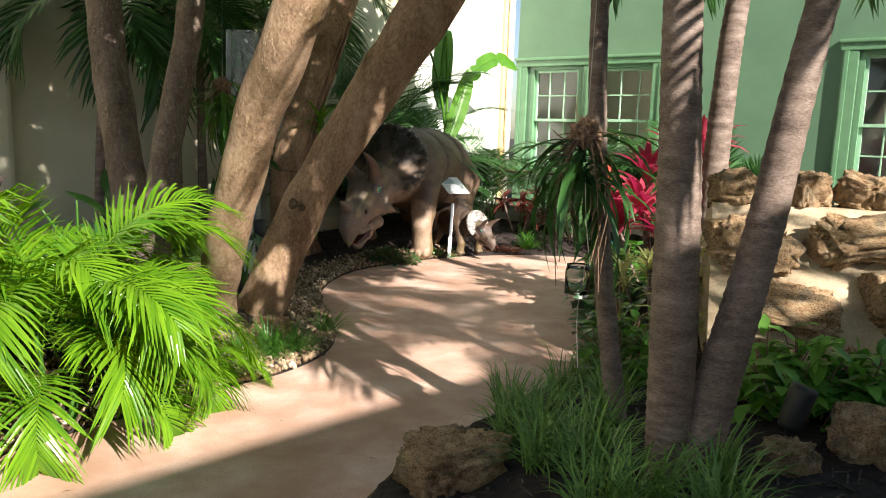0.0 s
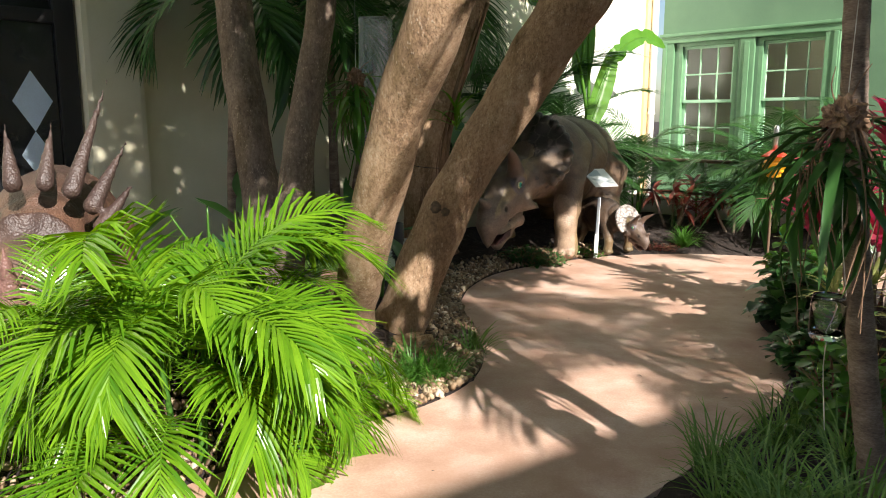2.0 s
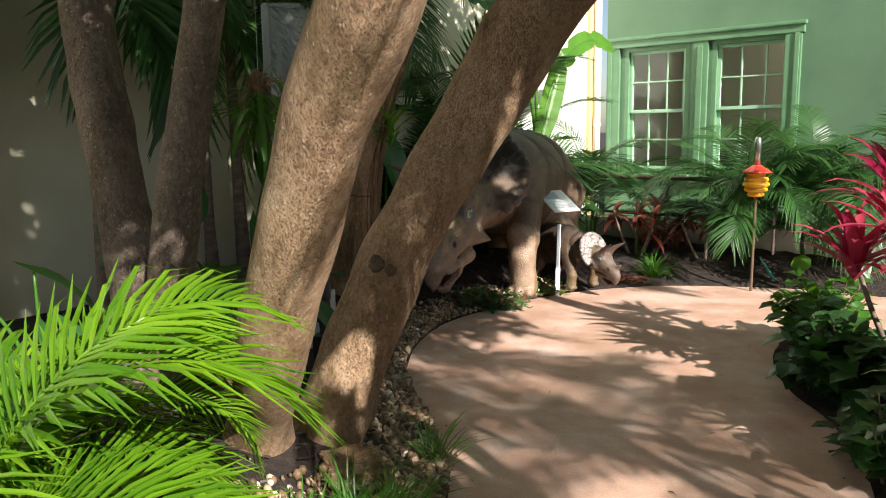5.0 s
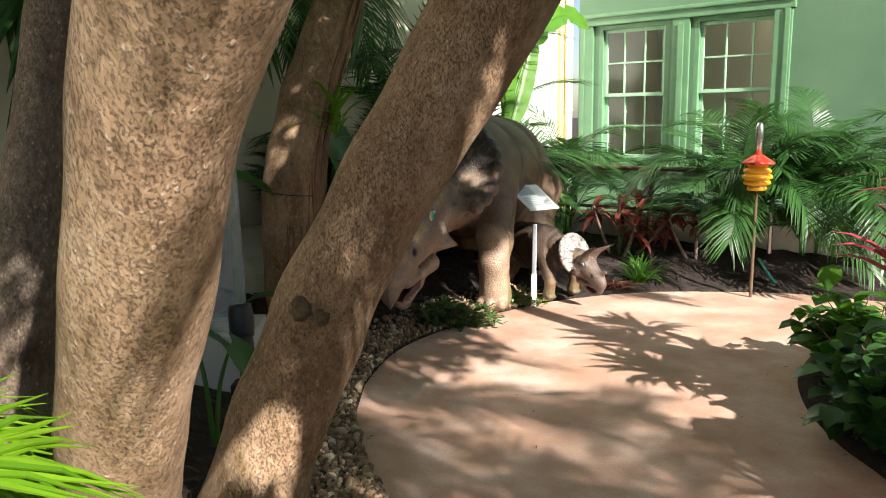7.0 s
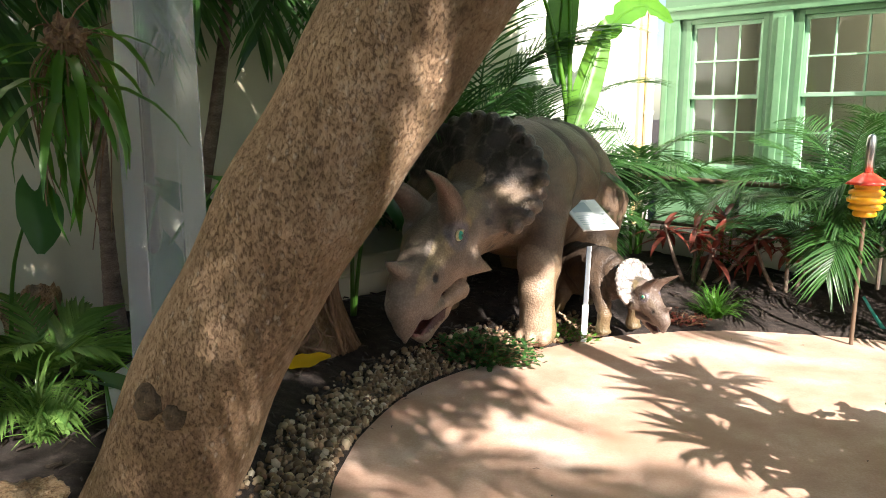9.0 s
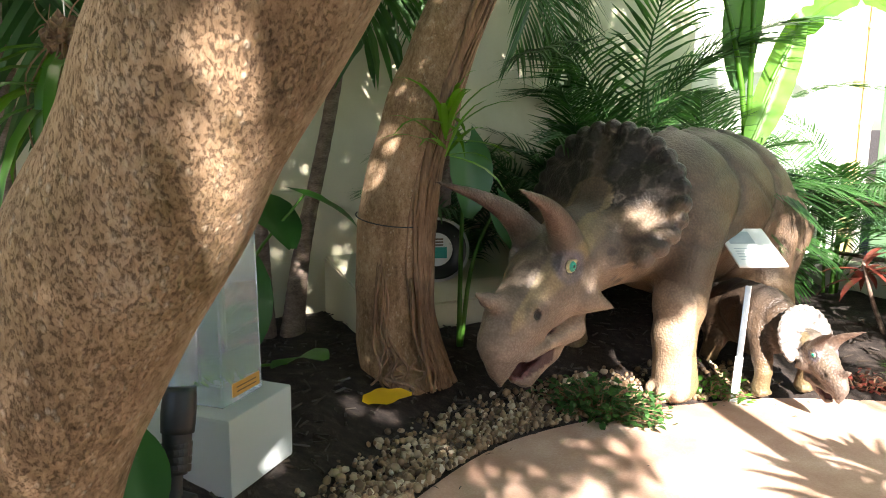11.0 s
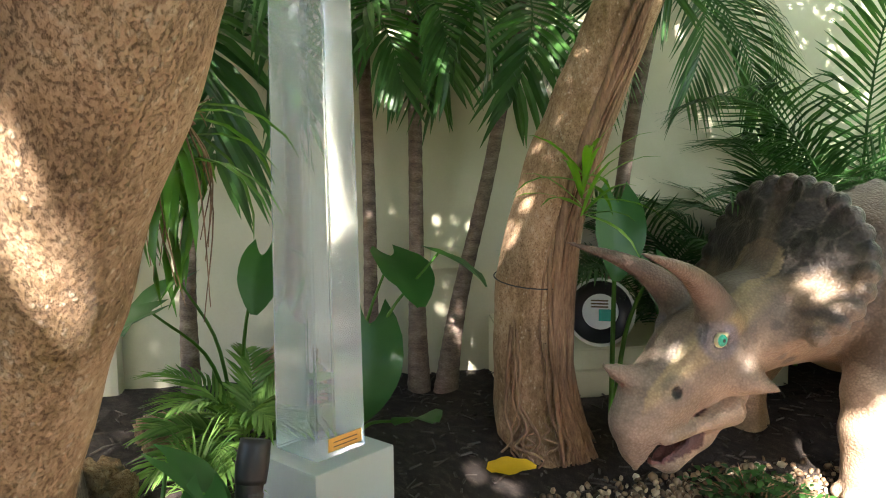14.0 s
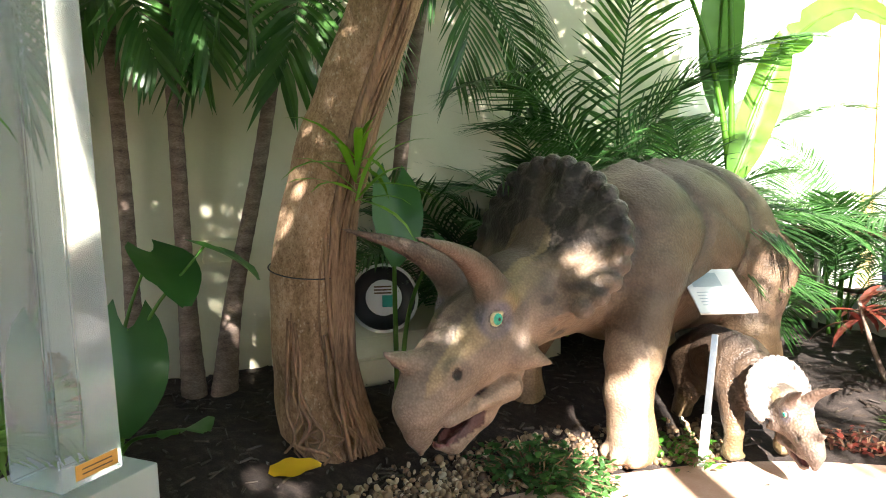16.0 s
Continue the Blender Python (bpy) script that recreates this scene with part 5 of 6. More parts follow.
def sign():
    x, y = 0.07, 8.93
    z = gz(x, y)
    t = thing("sign_stand", (x, y, z - 0.03), "slanted white information sign on a steel post", "sign")
    lean = Matrix.Rotation(radians(-16), 4, "X") @ Matrix.Rotation(radians(2.5), 4, "Y")
    part("post", box((-0.017, -0.017, 0), (0.017, 0.017, 0.76), 0.004, None, lean), M_STEEL, t, "square steel post")
    part("sleeve", box((-0.022, -0.022, 0.02), (0.022, 0.022, 0.34), 0.004, None, lean), M_SIGN, t, "white post sleeve")
    m = Matrix.Translation((0.026, 0.27, 0.865 - z + 0.03)) @ Matrix.Rotation(0.515, 4, "Z") @ Matrix.Rotation(0.48, 4, "X")
    part("bracket", box((-0.05, -0.14, -0.022), (0.05, 0.06, -0.001), 0.004, None, m), M_STEEL, t)
    b = part("board", box((-0.148, -0.185, 0.0), (0.148, 0.185, 0.012), 0.004, None, m), M_SIGN, t)
    part("picture", box((-0.115, 0.03, 0.0125), (0.04, 0.15, 0.0135), 0, None, m), M_PRINT, b, "faded printed picture")
    for k in range(5):
        part("text_line", box((-0.115, -0.02 - 0.026 * k, 0.0125), (0.115 - 0.04 * (k % 2), -0.013 - 0.026 * k, 0.0132), 0, None, m), M_PRINT, b)


sign()
M_ORANGE = plain("orange yellow plastic", (0.85, 0.42, 0.02), 0.3, 0.0, 0.06)
M_REDP = plain("red plastic", (0.75, 0.06, 0.03), 0.3, 0.0, 0.06)
M_TUBEG = glass("clear feeder tube", (0.95, 0.97, 0.97), 0.02)


def lathe(profile, seg=28):
    """A turned solid from (radius, height) pairs."""
    V, F = [], []
    for r, h in profile:
        for j in range(seg):
            a = 2 * math.pi * j / seg
            V.append((r * math.cos(a), r * math.sin(a), h))
    for i in range(len(profile) - 1):
        for j in range(seg):
            k = (j + 1) % seg
            F.append((i * seg + j, i * seg + k, (i + 1) * seg + k, (i + 1) * seg + j))
    return V, F


def feeder():
    x, y = 1.93, 9.12
    z = gz(x, y)
    t = thing("bird_feeder", (x, y, z - 0.05), "yellow beehive nectar feeder with a red flower top on a pole", "bird feeder")
    h = 0.9 - z + 0.05
    part("pole", tube([(0, 0, 0), (0, 0, 0.45), (0, 0, h)], [0.014] * 3, 6, 12), M_RAIL, t)
    prof = [(0.005, 0)]
    for k in range(5):
        r = [0.075, 0.105, 0.118, 0.108, 0.08][k]
        prof += [(r * 0.86, 0.005 + k * 0.047), (r, 0.014 + k * 0.047), (r, 0.034 + k * 0.047), (r * 0.86, 0.045 + k * 0.047)]
    prof += [(0.02, 0.245)]
    b = part("body", moved(lathe(prof), Matrix.Translation((0, 0, h))), M_ORANGE, t, "yellow ribbed beehive body", smooth=True)
    pr = [(0.03, 0.30), (0.06, 0.28), (0.11, 0.245), (0.13, 0.225), (0.12, 0.222), (0.02, 0.25)]
    V, F = lathe(pr, 32)
    V = [(a * (1 + 0.12 * math.cos(math.atan2(c, a) * 6)), c * (1 + 0.12 * math.cos(math.atan2(c, a) * 6)), q) for a, c, q in V]
    part("flower_top", moved((V, F), Matrix.Translation((0, 0, h))), M_REDP, t, "red petal collar", smooth=True)
    part("nectar_tube", moved(lathe([(0.002, 0.27), (0.03, 0.272), (0.03, 0.52), (0.022, 0.55), (0.002, 0.56)], 20), Matrix.Translation((0, 0, h))), M_STEEL, t, "bright chromed tube", smooth=True)
    part("cap", moved(lathe([(0.033, 0.26), (0.033, 0.285), (0.001, 0.286)], 20), Matrix.Translation((0, 0, h))), M_REDP, t)


feeder()


def railing():
    t = thing("railing", W_GREEN @ Matrix.Translation((-0.3, -2.05, 0)), "brown round metal handrail on posts", "railing")
    part("rail", tube([(0, 0, 0.98), (2.5, 0, 0.98), (6.2, 0, 0.98)], [0.025] * 3, 5, 12), M_RAIL, t, smooth=True)
    part("rail", tube([(0, 0, 0.55), (2.5, 0, 0.55), (6.2, 0, 0.55)], [0.018] * 3, 5, 12), M_RAIL, t, smooth=True)
    for x in (0.05, 1.25, 2.45, 3.65, 4.85, 6.1):
        part("post", tube([(x, 0, 0.05), (x, 0, 0.5), (x, 0, 0.97)], [0.022] * 3, 5, 12), M_STEEL, t)
    # pale painted kerb of the terrace under the rail
    ob = part("trim", box((-0.6, -1.9, -0.2), (6.5, -1.75, 0.45), 0.02), M_WHITE)
    ob.matrix_basis = W_GREEN
    tagged(ob, "low white painted terrace kerb behind the plants", "kerb", kind="structure")


railing()
M_TEAL = plain("teal printed label", (0.03, 0.32, 0.28), 0.4)


def drum():
    t = thing("floodlight", Matrix.Translation((-1.86, 9.02, gz(-1.86, 9.02) - 0.02)) @ Matrix.Rotation(math.atan2(-0.85, 0.5), 4, "Z"), "round black floodlight housing with a white and teal label", "floodlight")
    m = Matrix.Translation((0, 0, 0.5)) @ Matrix.Rotation(radians(82), 4, "Y")
    part("housing", moved(lathe([(0.01, -0.22), (0.11, -0.2), (0.19, -0.06), (0.215, 0.0), (0.215, 0.03), (0.195, 0.035), (0.185, 0.0), (0.12, -0.05), (0.01, -0.055)], 36), m), M_BLACK, t, smooth=True)
    part("rim", moved(lathe([(0.2, 0.03), (0.218, 0.036), (0.218, 0.05), (0.2, 0.05), (0.2, 0.03)], 36), m), M_STEEL, t, "bright metal rim")
    part("stem", tube([(-0.1, 0, 0), (-0.1, 0, 0.2), (-0.09, 0, 0.42)], [0.03] * 3, 5, 10), M_BLACK, t)
    d = part("label", moved(lathe([(0.001, -0.04), (0.115, -0.035), (0.115, -0.038), (0.001, -0.045)], 28), m), M_SIGN, t, "round white label")
    part("label_block", box((-0.015, -0.01, -0.033), (0.06, 0.075, -0.031), 0, None, m), M_TEAL, d, "teal block")
    for k in range(3):
        part("text_bar", box((-0.075 + 0.02 * k, -0.06, -0.033), (-0.065 + 0.02 * k, 0.05, -0.031), 0, None, m), M_INK, d)


drum()


# ---- plants ----
def fronds_of(spec, rng, count=4):
    return [frond(rng=rng, **{**spec, "length": spec["length"] * s, "droop": spec["droop"] * q}) for s, q in [(1.0, 1.0), (0.85, 1.15), (1.08, 0.85), (0.7, 0.9), (0.92, 1.3), (0.78, 1.05)][:count]]


def clump(name, at, n, spec, material, label, category, seed, lean=(-0.2, 0.9), spread=0.12, group="", size=(0.8, 1.1), yaw=None, z0=(0.0, 0.05), stems=0.0, count=4, drop=0.02):
    """A palm clump: fronds from one foot, each a part; the same few frond meshes are shared."""
    rng = np.random.default_rng(seed)
    z = gz(at[0], at[1])
    t = thing(name, (at[0], at[1], z - drop), label, category, group)
    base = fronds_of(spec, rng, count)
    me = []
    for b in base:
        o = part("frond", b, material, t)
        me.append(o)
    for i in range(n):
        o = me[i] if i < len(me) else new("frond", me[i % len(me)].data)
        o.parent = t
        a = i * 2.399 + rng.uniform(-0.3, 0.3) if yaw is None else rng.uniform(*yaw)
        f = (i + 0.5) / n
        q = lean[0] + (lean[1] - lean[0]) * f + rng.uniform(-0.12, 0.12)
        r = spread * (1 - f * 0.6)
        o.matrix_basis = turned(a, q, rng.uniform(-0.35, 0.35), (r * math.cos(a), r * math.sin(a), rng.uniform(*z0)), rng.uniform(*size))
    if stems:
        for k in range(5):
            a = rng.uniform(0, 6.28)
            part("stem", tube([(0.06 * math.cos(a), 0.06 * math.sin(a), 0), (0.08 * math.cos(a), 0.08 * math.sin(a), stems * 0.5), (0.11 * math.cos(a), 0.11 * math.sin(a), stems)], [0.016, 0.013, 0.01], 10, 8), L_LIGHT, t, "green ringed cane", smooth=True)
    return t


ARECA = dict(length=1.05, droop=2.5, lift=1.25, leaflets=34, leaf_len=0.36, leaf_w=0.0095, vee=0.5, hang=0.4, bare=0.2, stem_r=0.007)
clump("areca_palm", (-1.88, 3.52), 54, ARECA, L_ARECA, "bushy bright green areca palm in full sun", "palm", 21, (-0.7, 0.35), 0.2, "areca palms", (0.7, 1.06), z0=(0.1, 0.6), stems=0.55, count=6)
clump("areca_palm", (-2.55, 2.5), 12, ARECA, L_ARECA, "low bright green areca palm beside the path", "palm", 22, (-0.5, 0.3), 0.15, "areca palms", (0.4, 0.6), stems=0.2)
clump("areca_palm", (-1.55, 4.05), 13, ARECA, L_ARECA, "small bright green areca palm at the tree's foot", "palm", 23, (-0.5, 0.3), 0.1, "areca palms", (0.4, 0.66), stems=0.3, yaw=(-1.9, 1.5))
clump("areca_palm", (-2.45, 3.4), 16, ARECA, L_ARECA, "bright green areca palm half hiding the spiked statue", "palm", 25, (-0.5, 0.35), 0.12, "areca palms", (0.6, 0.85), z0=(0.1, 0.45), stems=0.4)
clump("areca_palm", (-2.0, 4.3), 14, ARECA, L_ARECA, "bright green areca palm between the trees", "palm", 24, (-0.4, 0.3), 0.1, "areca palms", (0.6, 0.85), z0=(0.1, 0.5), stems=0.45)


def grass(name, at, n, length, width, material, label, seed, group="", spread=0.1, category="grass", stiff=1.0):
    """A tuft of arching strap blades."""
    rng = np.random.default_rng(seed)
    out = []
    for i in range(n):
        a = rng.uniform(0, 6.283)
        L = length * rng.uniform(0.6, 1.15)
        r = spread * math.sqrt(rng.uniform(0, 1))
        up = rng.uniform(0.5, 1.45)
        p, q = np.array((r * math.cos(a * 1.7), r * math.sin(a * 1.7), 0.0)), []
        for u in np.linspace(0, 1, 6):
            th = up - u * u * rng.uniform(1.2, 1.9) / stiff
            q.append(p.copy())
            p = p + np.array((math.cos(a) * math.cos(th), math.sin(a) * math.cos(th), math.sin(th))) * L / 5
            p[2] = max(p[2], 0.012)
        out.append(blade(q, [width * 0.7, width, width, width * 0.85, width * 0.6, 0.0005], 0.25))
    z = gz(at[0], at[1])
    ob = part(name, merge(out), material)
    ob.matrix_basis = Matrix.Translation((at[0], at[1], z - 0.015))
    return tagged(ob, label, category, group)


for k, (x, y, n, L) in enumerate(((-1.05, 4.62, 150, 0.34), (-0.93, 4.75, 90, 0.28), (-0.82, 5.3, 80, 0.27), (-1.2, 4.5, 90, 0.3))):
    grass("grass_tuft", (x, y), n, L, 0.0042, L_LIGHT if k != 2 else L_GRASS, "arching tuft of mondo grass at the path's edge", 40 + k, "mondo grass tufts", 0.08)
for k, (x, y) in enumerate(((0.42, 3.75), (0.55, 3.45), (0.40, 3.3), (0.52, 3.1), (0.72, 3.05), (0.62, 2.75), (0.45, 2.85), (0.78, 2.45), (1.0, 2.35), (0.6, 2.4), (0.75, 4.0), (0.98, 4.3), (1.05, 2.6), (0.9, 3.6))):
    grass("grass_tuft", (x, y), 110, 0.34, 0.0042, L_GRASS, "dark green mondo grass tuft round the palms", 60 + k, "mondo grass tufts", 0.11)
grass("grass_tuft", (1.12, 9.58), 120, 0.34, 0.006, L_LIGHT, "light green grass tuft at the far path edge", 80, spread=0.06)
grass("grass_tuft", (-2.25, 6.45), 90, 0.38, 0.006, L_GRASS, "dark strappy grass tuft by the clear column", 81, spread=0.08)

PARLOR = dict(length=0.62, droop=1.5, lift=0.5, leaflets=20, leaf_len=0.24, leaf_w=0.012, vee=0.25, hang=0.3, bare=0.2, stem_r=0.006)
clump("parlor_palm", (-2.55, 6.85), 16, PARLOR, L_GRASS, "small glossy parlor palm beside the clear column", "palm", 31, (0.1, 0.95), 0.06, size=(0.8, 1.15))
KENTIA = dict(length=1.5, droop=1.6, lift=0.7, leaflets=36, leaf_len=0.46, leaf_w=0.0095, vee=0.3, hang=0.35, bare=0.18, stem_r=0.011)
for k, (x, y, n, s, h) in enumerate(((-1.15, 10.35, 16, (0.95, 1.3), 0.5), (-0.35, 11.2, 16, (0.95, 1.3), 0.6), (-1.9, 9.75, 9, (0.75, 1.0), 0.5), (0.55, 11.9, 10, (0.8, 1.1), 0.5), (-0.9, 11.0, 14, (1.2, 1.5), 0.9), (-1.55, 10.0, 9, (0.9, 1.2), 0.6), (-2.0, 9.35, 8, (0.6, 0.9), 0.4))):
    clump("feather_palm", (x, y), n, KENTIA, L_PALM, "tall dark green feather palm against the cream wall", "palm", 90 + k, (0.25, 0.95), 0.1, "feather palms", s, z0=(0.1, h), stems=h)
for k, (x, y, n, s) in enumerate(((2.2, 10.05, 44, (0.62, 0.92)), (2.8, 9.95, 40, (0.62, 0.92)), (1.5, 11.0, 10, (0.45, 0.65)), (3.7, 9.5, 24, (0.75, 1.05)), (0.7, 11.3, 16, (0.5, 0.8)))):
    clump("feather_palm", (x, y), n, KENTIA, L_PALM, "dense dark green feather palm by the railing", "palm", 100 + k, (-0.35, 0.95), 0.16, "feather palms", s, z0=(0.15, 0.7), stems=0.5, count=6)


def broad_leaf(length, width, droop, rng, lobes=0.0, wav=0.05, n=9):
    """A broad leaf along +x: heart or paddle shaped, wavy, folded at the midrib."""
    t = np.linspace(0, 1, n)
    ang = -droop * t
    x = np.concatenate([[0], np.cumsum(np.cos(ang[:-1]))]) * length / (n - 1)
    z = np.concatenate([[0], np.cumsum(np.sin(ang[:-1]))]) * length / (n - 1)
    w = width * np.sin(np.pi * np.clip(t * 0.93 + 0.05, 0, 1)) ** 0.6 * (1.05 - 0.35 * t)
    V, F, m = [], [], 7
    for i in range(n):
        for j in range(m):
            s = (j / (m - 1)) * 2 - 1
            back = -lobes * length * abs(s) ** 2 * max(0, 1 - t[i] * 2.2)
            V.append((x[i] + back, s * w[i], z[i] + abs(s) * w[i] * 0.22 + wav * width * math.sin(i * 1.7 + s * 3 + rng.uniform(0, 1)) * abs(s)))
    for i in range(n - 1):
        for j in range(m - 1):
            F.append((i * m + j, (i + 1) * m + j, (i + 1) * m + j + 1, i * m + j + 1))
    return V, F


def leafy(name, at, leaves, material, label, category, seed, group="", drop=0.02, stalk=0.012):
    """A plant of large leaves on stalks: each (tip place, yaw, pitch, length, width)."""
    rng = np.random.default_rng(seed)
    z = gz(at[0], at[1])
    t = thing(name, (at[0], at[1], z - drop), label, category, group)
    for (x, y, h), yaw, pitch, L, W in leaves:
        o = part("leaf", broad_leaf(L, W, 0.5, rng, 0.28), material, t, smooth=True)
        o.matrix_basis = turned(yaw, pitch, rng.uniform(-0.3, 0.3), (x, y, h))
        part("stalk", tube([(x * 0.05, y * 0.05, 0), (x * 0.35, y * 0.35, h * 0.6), (x, y, h)], [stalk, stalk * 0.8, stalk * 0.5], 10, 7), L_LIGHT, t, smooth=True)
    return t


L_EAR = leaf("elephant ear leaf", (0.022, 0.085, 0.02), (0.05, 0.15, 0.035), 0.35, 0.3, 1.8)
leafy("elephant_ear", (-2.35, 7.37), [((0.10, 0.05, 0.62), -0.9, -1.1, 0.5, 0.2), ((0.05, 0.25, 0.95), -0.3, -0.35, 0.42, 0.17), ((0.35, 0.3, 0.98), 0.3, -0.3, 0.32, 0.12), ((0.45, -0.02, 0.2), -0.4, 0.5, 0.34, 0.12)], L_EAR, "large-leaved elephant ear plant behind the clear column", "plant", 111, "elephant ears")
leafy("elephant_ear", (-2.85, 7.0), [((-0.1, -0.25, 0.85), -1.5, -0.4, 0.4, 0.15), ((0.2, 0.05, 0.98), -0.8, -0.9, 0.32, 0.12), ((0.1, -0.5, 0.75), -2.0, -0.4, 0.35, 0.13)], L_EAR, "elephant ear plant against the cream wall", "plant", 112, "elephant ears")
leafy("elephant_ear", (-1.5, 8.55), [((0.05, -0.05, 1.25), -0.9, -1.0, 0.45, 0.16), ((0.2, 0.1, 0.9), -0.4, -0.9, 0.34, 0.12)], L_EAR, "tall elephant ear with a pale stalk beside the rooted tree", "plant", 113, "elephant ears", stalk=0.016)
leafy("elephant_ear", (-1.62, 5.95), [((-0.1, 0.1, 0.5), 0.6, -0.5, 0.3, 0.1), ((0.05, 0.15, 0.42), -0.6, -0.6, 0.26, 0.09)], L_EAR, "low elephant ear behind the leaning trunk", "plant", 114, "elephant ears")
leafy("elephant_ear", (-2.5, 5.0), [((0.0, 0.0, 0.75), 0.4, -0.5, 0.32, 0.13), ((-0.2, -0.1, 0.7), 3.4, -0.5, 0.32, 0.13), ((0.2, -0.2, 0.55), -0.6, -0.6, 0.3, 0.12)], L_EAR, "dark elephant ear in the shade behind the trees", "plant", 115, "elephant ears")


def paddle(points, width, rng, torn=0.0, n=22):
    """A banana leaf along a curve: a pale midrib, two wavy halves, torn between the veins."""
    c = spline(points, n)
    tan = np.gradient(c, axis=0)
    tan /= np.linalg.norm(tan, axis=1)[:, None]
    side = np.cross(tan, (0.3, -0.92, 0.2))
    side /= np.linalg.norm(side, axis=1)[:, None]
    up = np.cross(side, tan)
    V, F = [], []
    for i in range(n):
        t = i / (n - 1)
        w = width * (math.sin(math.pi * min(1, 0.06 + 0.94 * t)) ** 0.5) * (1 - 0.12 * t)
        cut = 0.55 if rng.uniform() < torn else 1.0
        for j in range(7):
            q = j / 3 - 1
            V.append(c[i] + side[i] * q * w * cut + up[i] * (abs(q) * w * 0.3 + 0.008 * math.sin(i * 2.1 + j)))
    for i in range(n - 1):
        for j in range(6):
            F.append((i * 7 + j, (i + 1) * 7 + j, (i + 1) * 7 + j + 1, i * 7 + j + 1))
    return V, F


def banana():
    x, y = 0.0, 10.75
    o = Vector((x, y, gz(x, y) - 0.03))
    rng = np.random.default_rng(6)
    t = thing("banana_plant", o, "banana plant with upright bright green paddle leaves", "banana plant")
    part("stem", tube([(0, 0, 0), (0.0, 0, 0.7), (0.01, 0, 1.25)], [0.08, 0.07, 0.045], 12, 14), L_BANANA, t, smooth=True)
    for pts, w, torn, mat, lab in (
            ([(0.02, 10.7, 1.42), (0.12, 10.83, 1.75), (0.23, 10.98, 2.15), (0.31, 11.08, 2.47)], 0.14, 0.0, L_BANANA, "bright sunlit paddle leaf"),
            # darker leaf material puts the canopy's shade into this leaf's colour
            ([(-0.06, 10.78, 2.95), (-0.10, 10.82, 2.6), (-0.12, 10.85, 2.2), (-0.11, 10.85, 1.84)], 0.16, 0.0, L_PALM, "hanging paddle leaf, darkened for the shade it hangs in"),
            ([(0.25, 11.0, 2.2), (0.45, 11.3, 2.5), (0.75, 11.7, 2.66), (1.1, 12.15, 2.55)], 0.13, 0.15, L_LIGHT, "arching torn leaf"),
            ([(-0.3, 10.7, 2.7), (-0.5, 10.6, 2.95), (-0.8, 10.45, 3.0)], 0.15, 0.1, L_PALM, "")):
        part("leaf", paddle([Vector(p) - o for p in pts], w, rng, torn), mat, t, lab, smooth=True)
        c = spline([(x, y, 1.2), (x + 0.3 * (pts[0][0] - x), y + 0.3 * (pts[0][1] - y), 0.5 * (1.3 + pts[0][2])), pts[0], pts[1], pts[2], pts[-1]], 20)
        part("leaf_stalk", tube([Vector(p) - o - Vector((0, 0, 0.004)) for p in c[::3]], [0.024, 0.022, 0.018, 0.014, 0.011, 0.008, 0.004], 18, 8), L_BANANA, t, smooth=True)


banana()


def rosette(name, at, stems, blades, length, width, material, label, category, seed, group="", up=(0.2, 1.4), drop=0.02, cane=True):
    """Canes that end in tufts of strap leaves."""
    rng = np.random.default_rng(seed)
    z = gz(at[0], at[1])
    t = thing(name, (at[0], at[1], z - drop), label, category, group)
    for x, y, h in stems:
        if cane and h > 0.12:
            part("cane", tube([(x * 0.3, y * 0.3, 0), (x * 0.7, y * 0.7, h * 0.5), (x, y, h)], [0.018, 0.015, 0.012], 12, 8), M_PALMBARK, t, smooth=True)
        for _ in range(blades):
            a, th = rng.uniform(0, 6.283), rng.uniform(*up)
            L = length * rng.uniform(0.7, 1.15)
            p, q = np.array((0.0, 0.0, 0.0)), []
            for u in np.linspace(0, 1, 6):
                q.append(p.copy())
                e = th - 1.1 * u * u
                p = p + np.array((math.cos(a) * math.cos(e), math.sin(a) * math.cos(e), math.sin(e))) * L / 5
            o = part("leaf", blade(q, [width * 0.4, width * 0.85, width, width * 0.9, width * 0.55, 0.001], 0.35), material, t, smooth=True)
            o.matrix_basis = Matrix.Translation((x, y, h - 0.12 * rng.uniform(0, 1) * min(1, h * 3)))
    return t


rosette("cordyline", (1.88, 6.2), [(-0.25, -0.1, 0.85), (0.05, 0.0, 1.25), (0.28, -0.1, 0.95), (-0.05, -0.2, 0.6), (0.3, 0.2, 1.35), (-0.4, 0.05, 0.65), (-0.15, 0.2, 1.05)], 26, 0.42, 0.034, L_RED, "crimson and pink cordyline with strap leaves", "cordyline", 121)
rosette("dracaena", (1.5, 4.95), [(-0.1, 0.0, 0.6), (0.18, -0.1, 0.68), (0.0, -0.25, 0.42), (0.3, 0.1, 0.5), (-0.2, 0.25, 0.45), (0.1, -0.4, 0.3)], 28, 0.27, 0.012, L_VAR, "cream and green striped dracaena shrub", "dracaena", 122, up=(-0.1, 1.3))
rosette("croton", (1.05, 10.15), [(0.0, 0.0, 0.5), (0.25, 0.1, 0.58), (-0.25, 0.05, 0.5), (0.5, -0.05, 0.45), (0.1, -0.2, 0.35)], 15, 0.3, 0.026, L_DRED, "dark red and green croton shrub", "croton", 123, up=(-0.6, 0.8))
rosette("croton", (1.75, 10.0), [(0.0, 0.0, 0.4), (0.25, 0.1, 0.5), (-0.25, 0.05, 0.4)], 15, 0.3, 0.026, L_DRED, "dark red croton shrub under the palms", "croton", 124, up=(-0.6, 0.8))
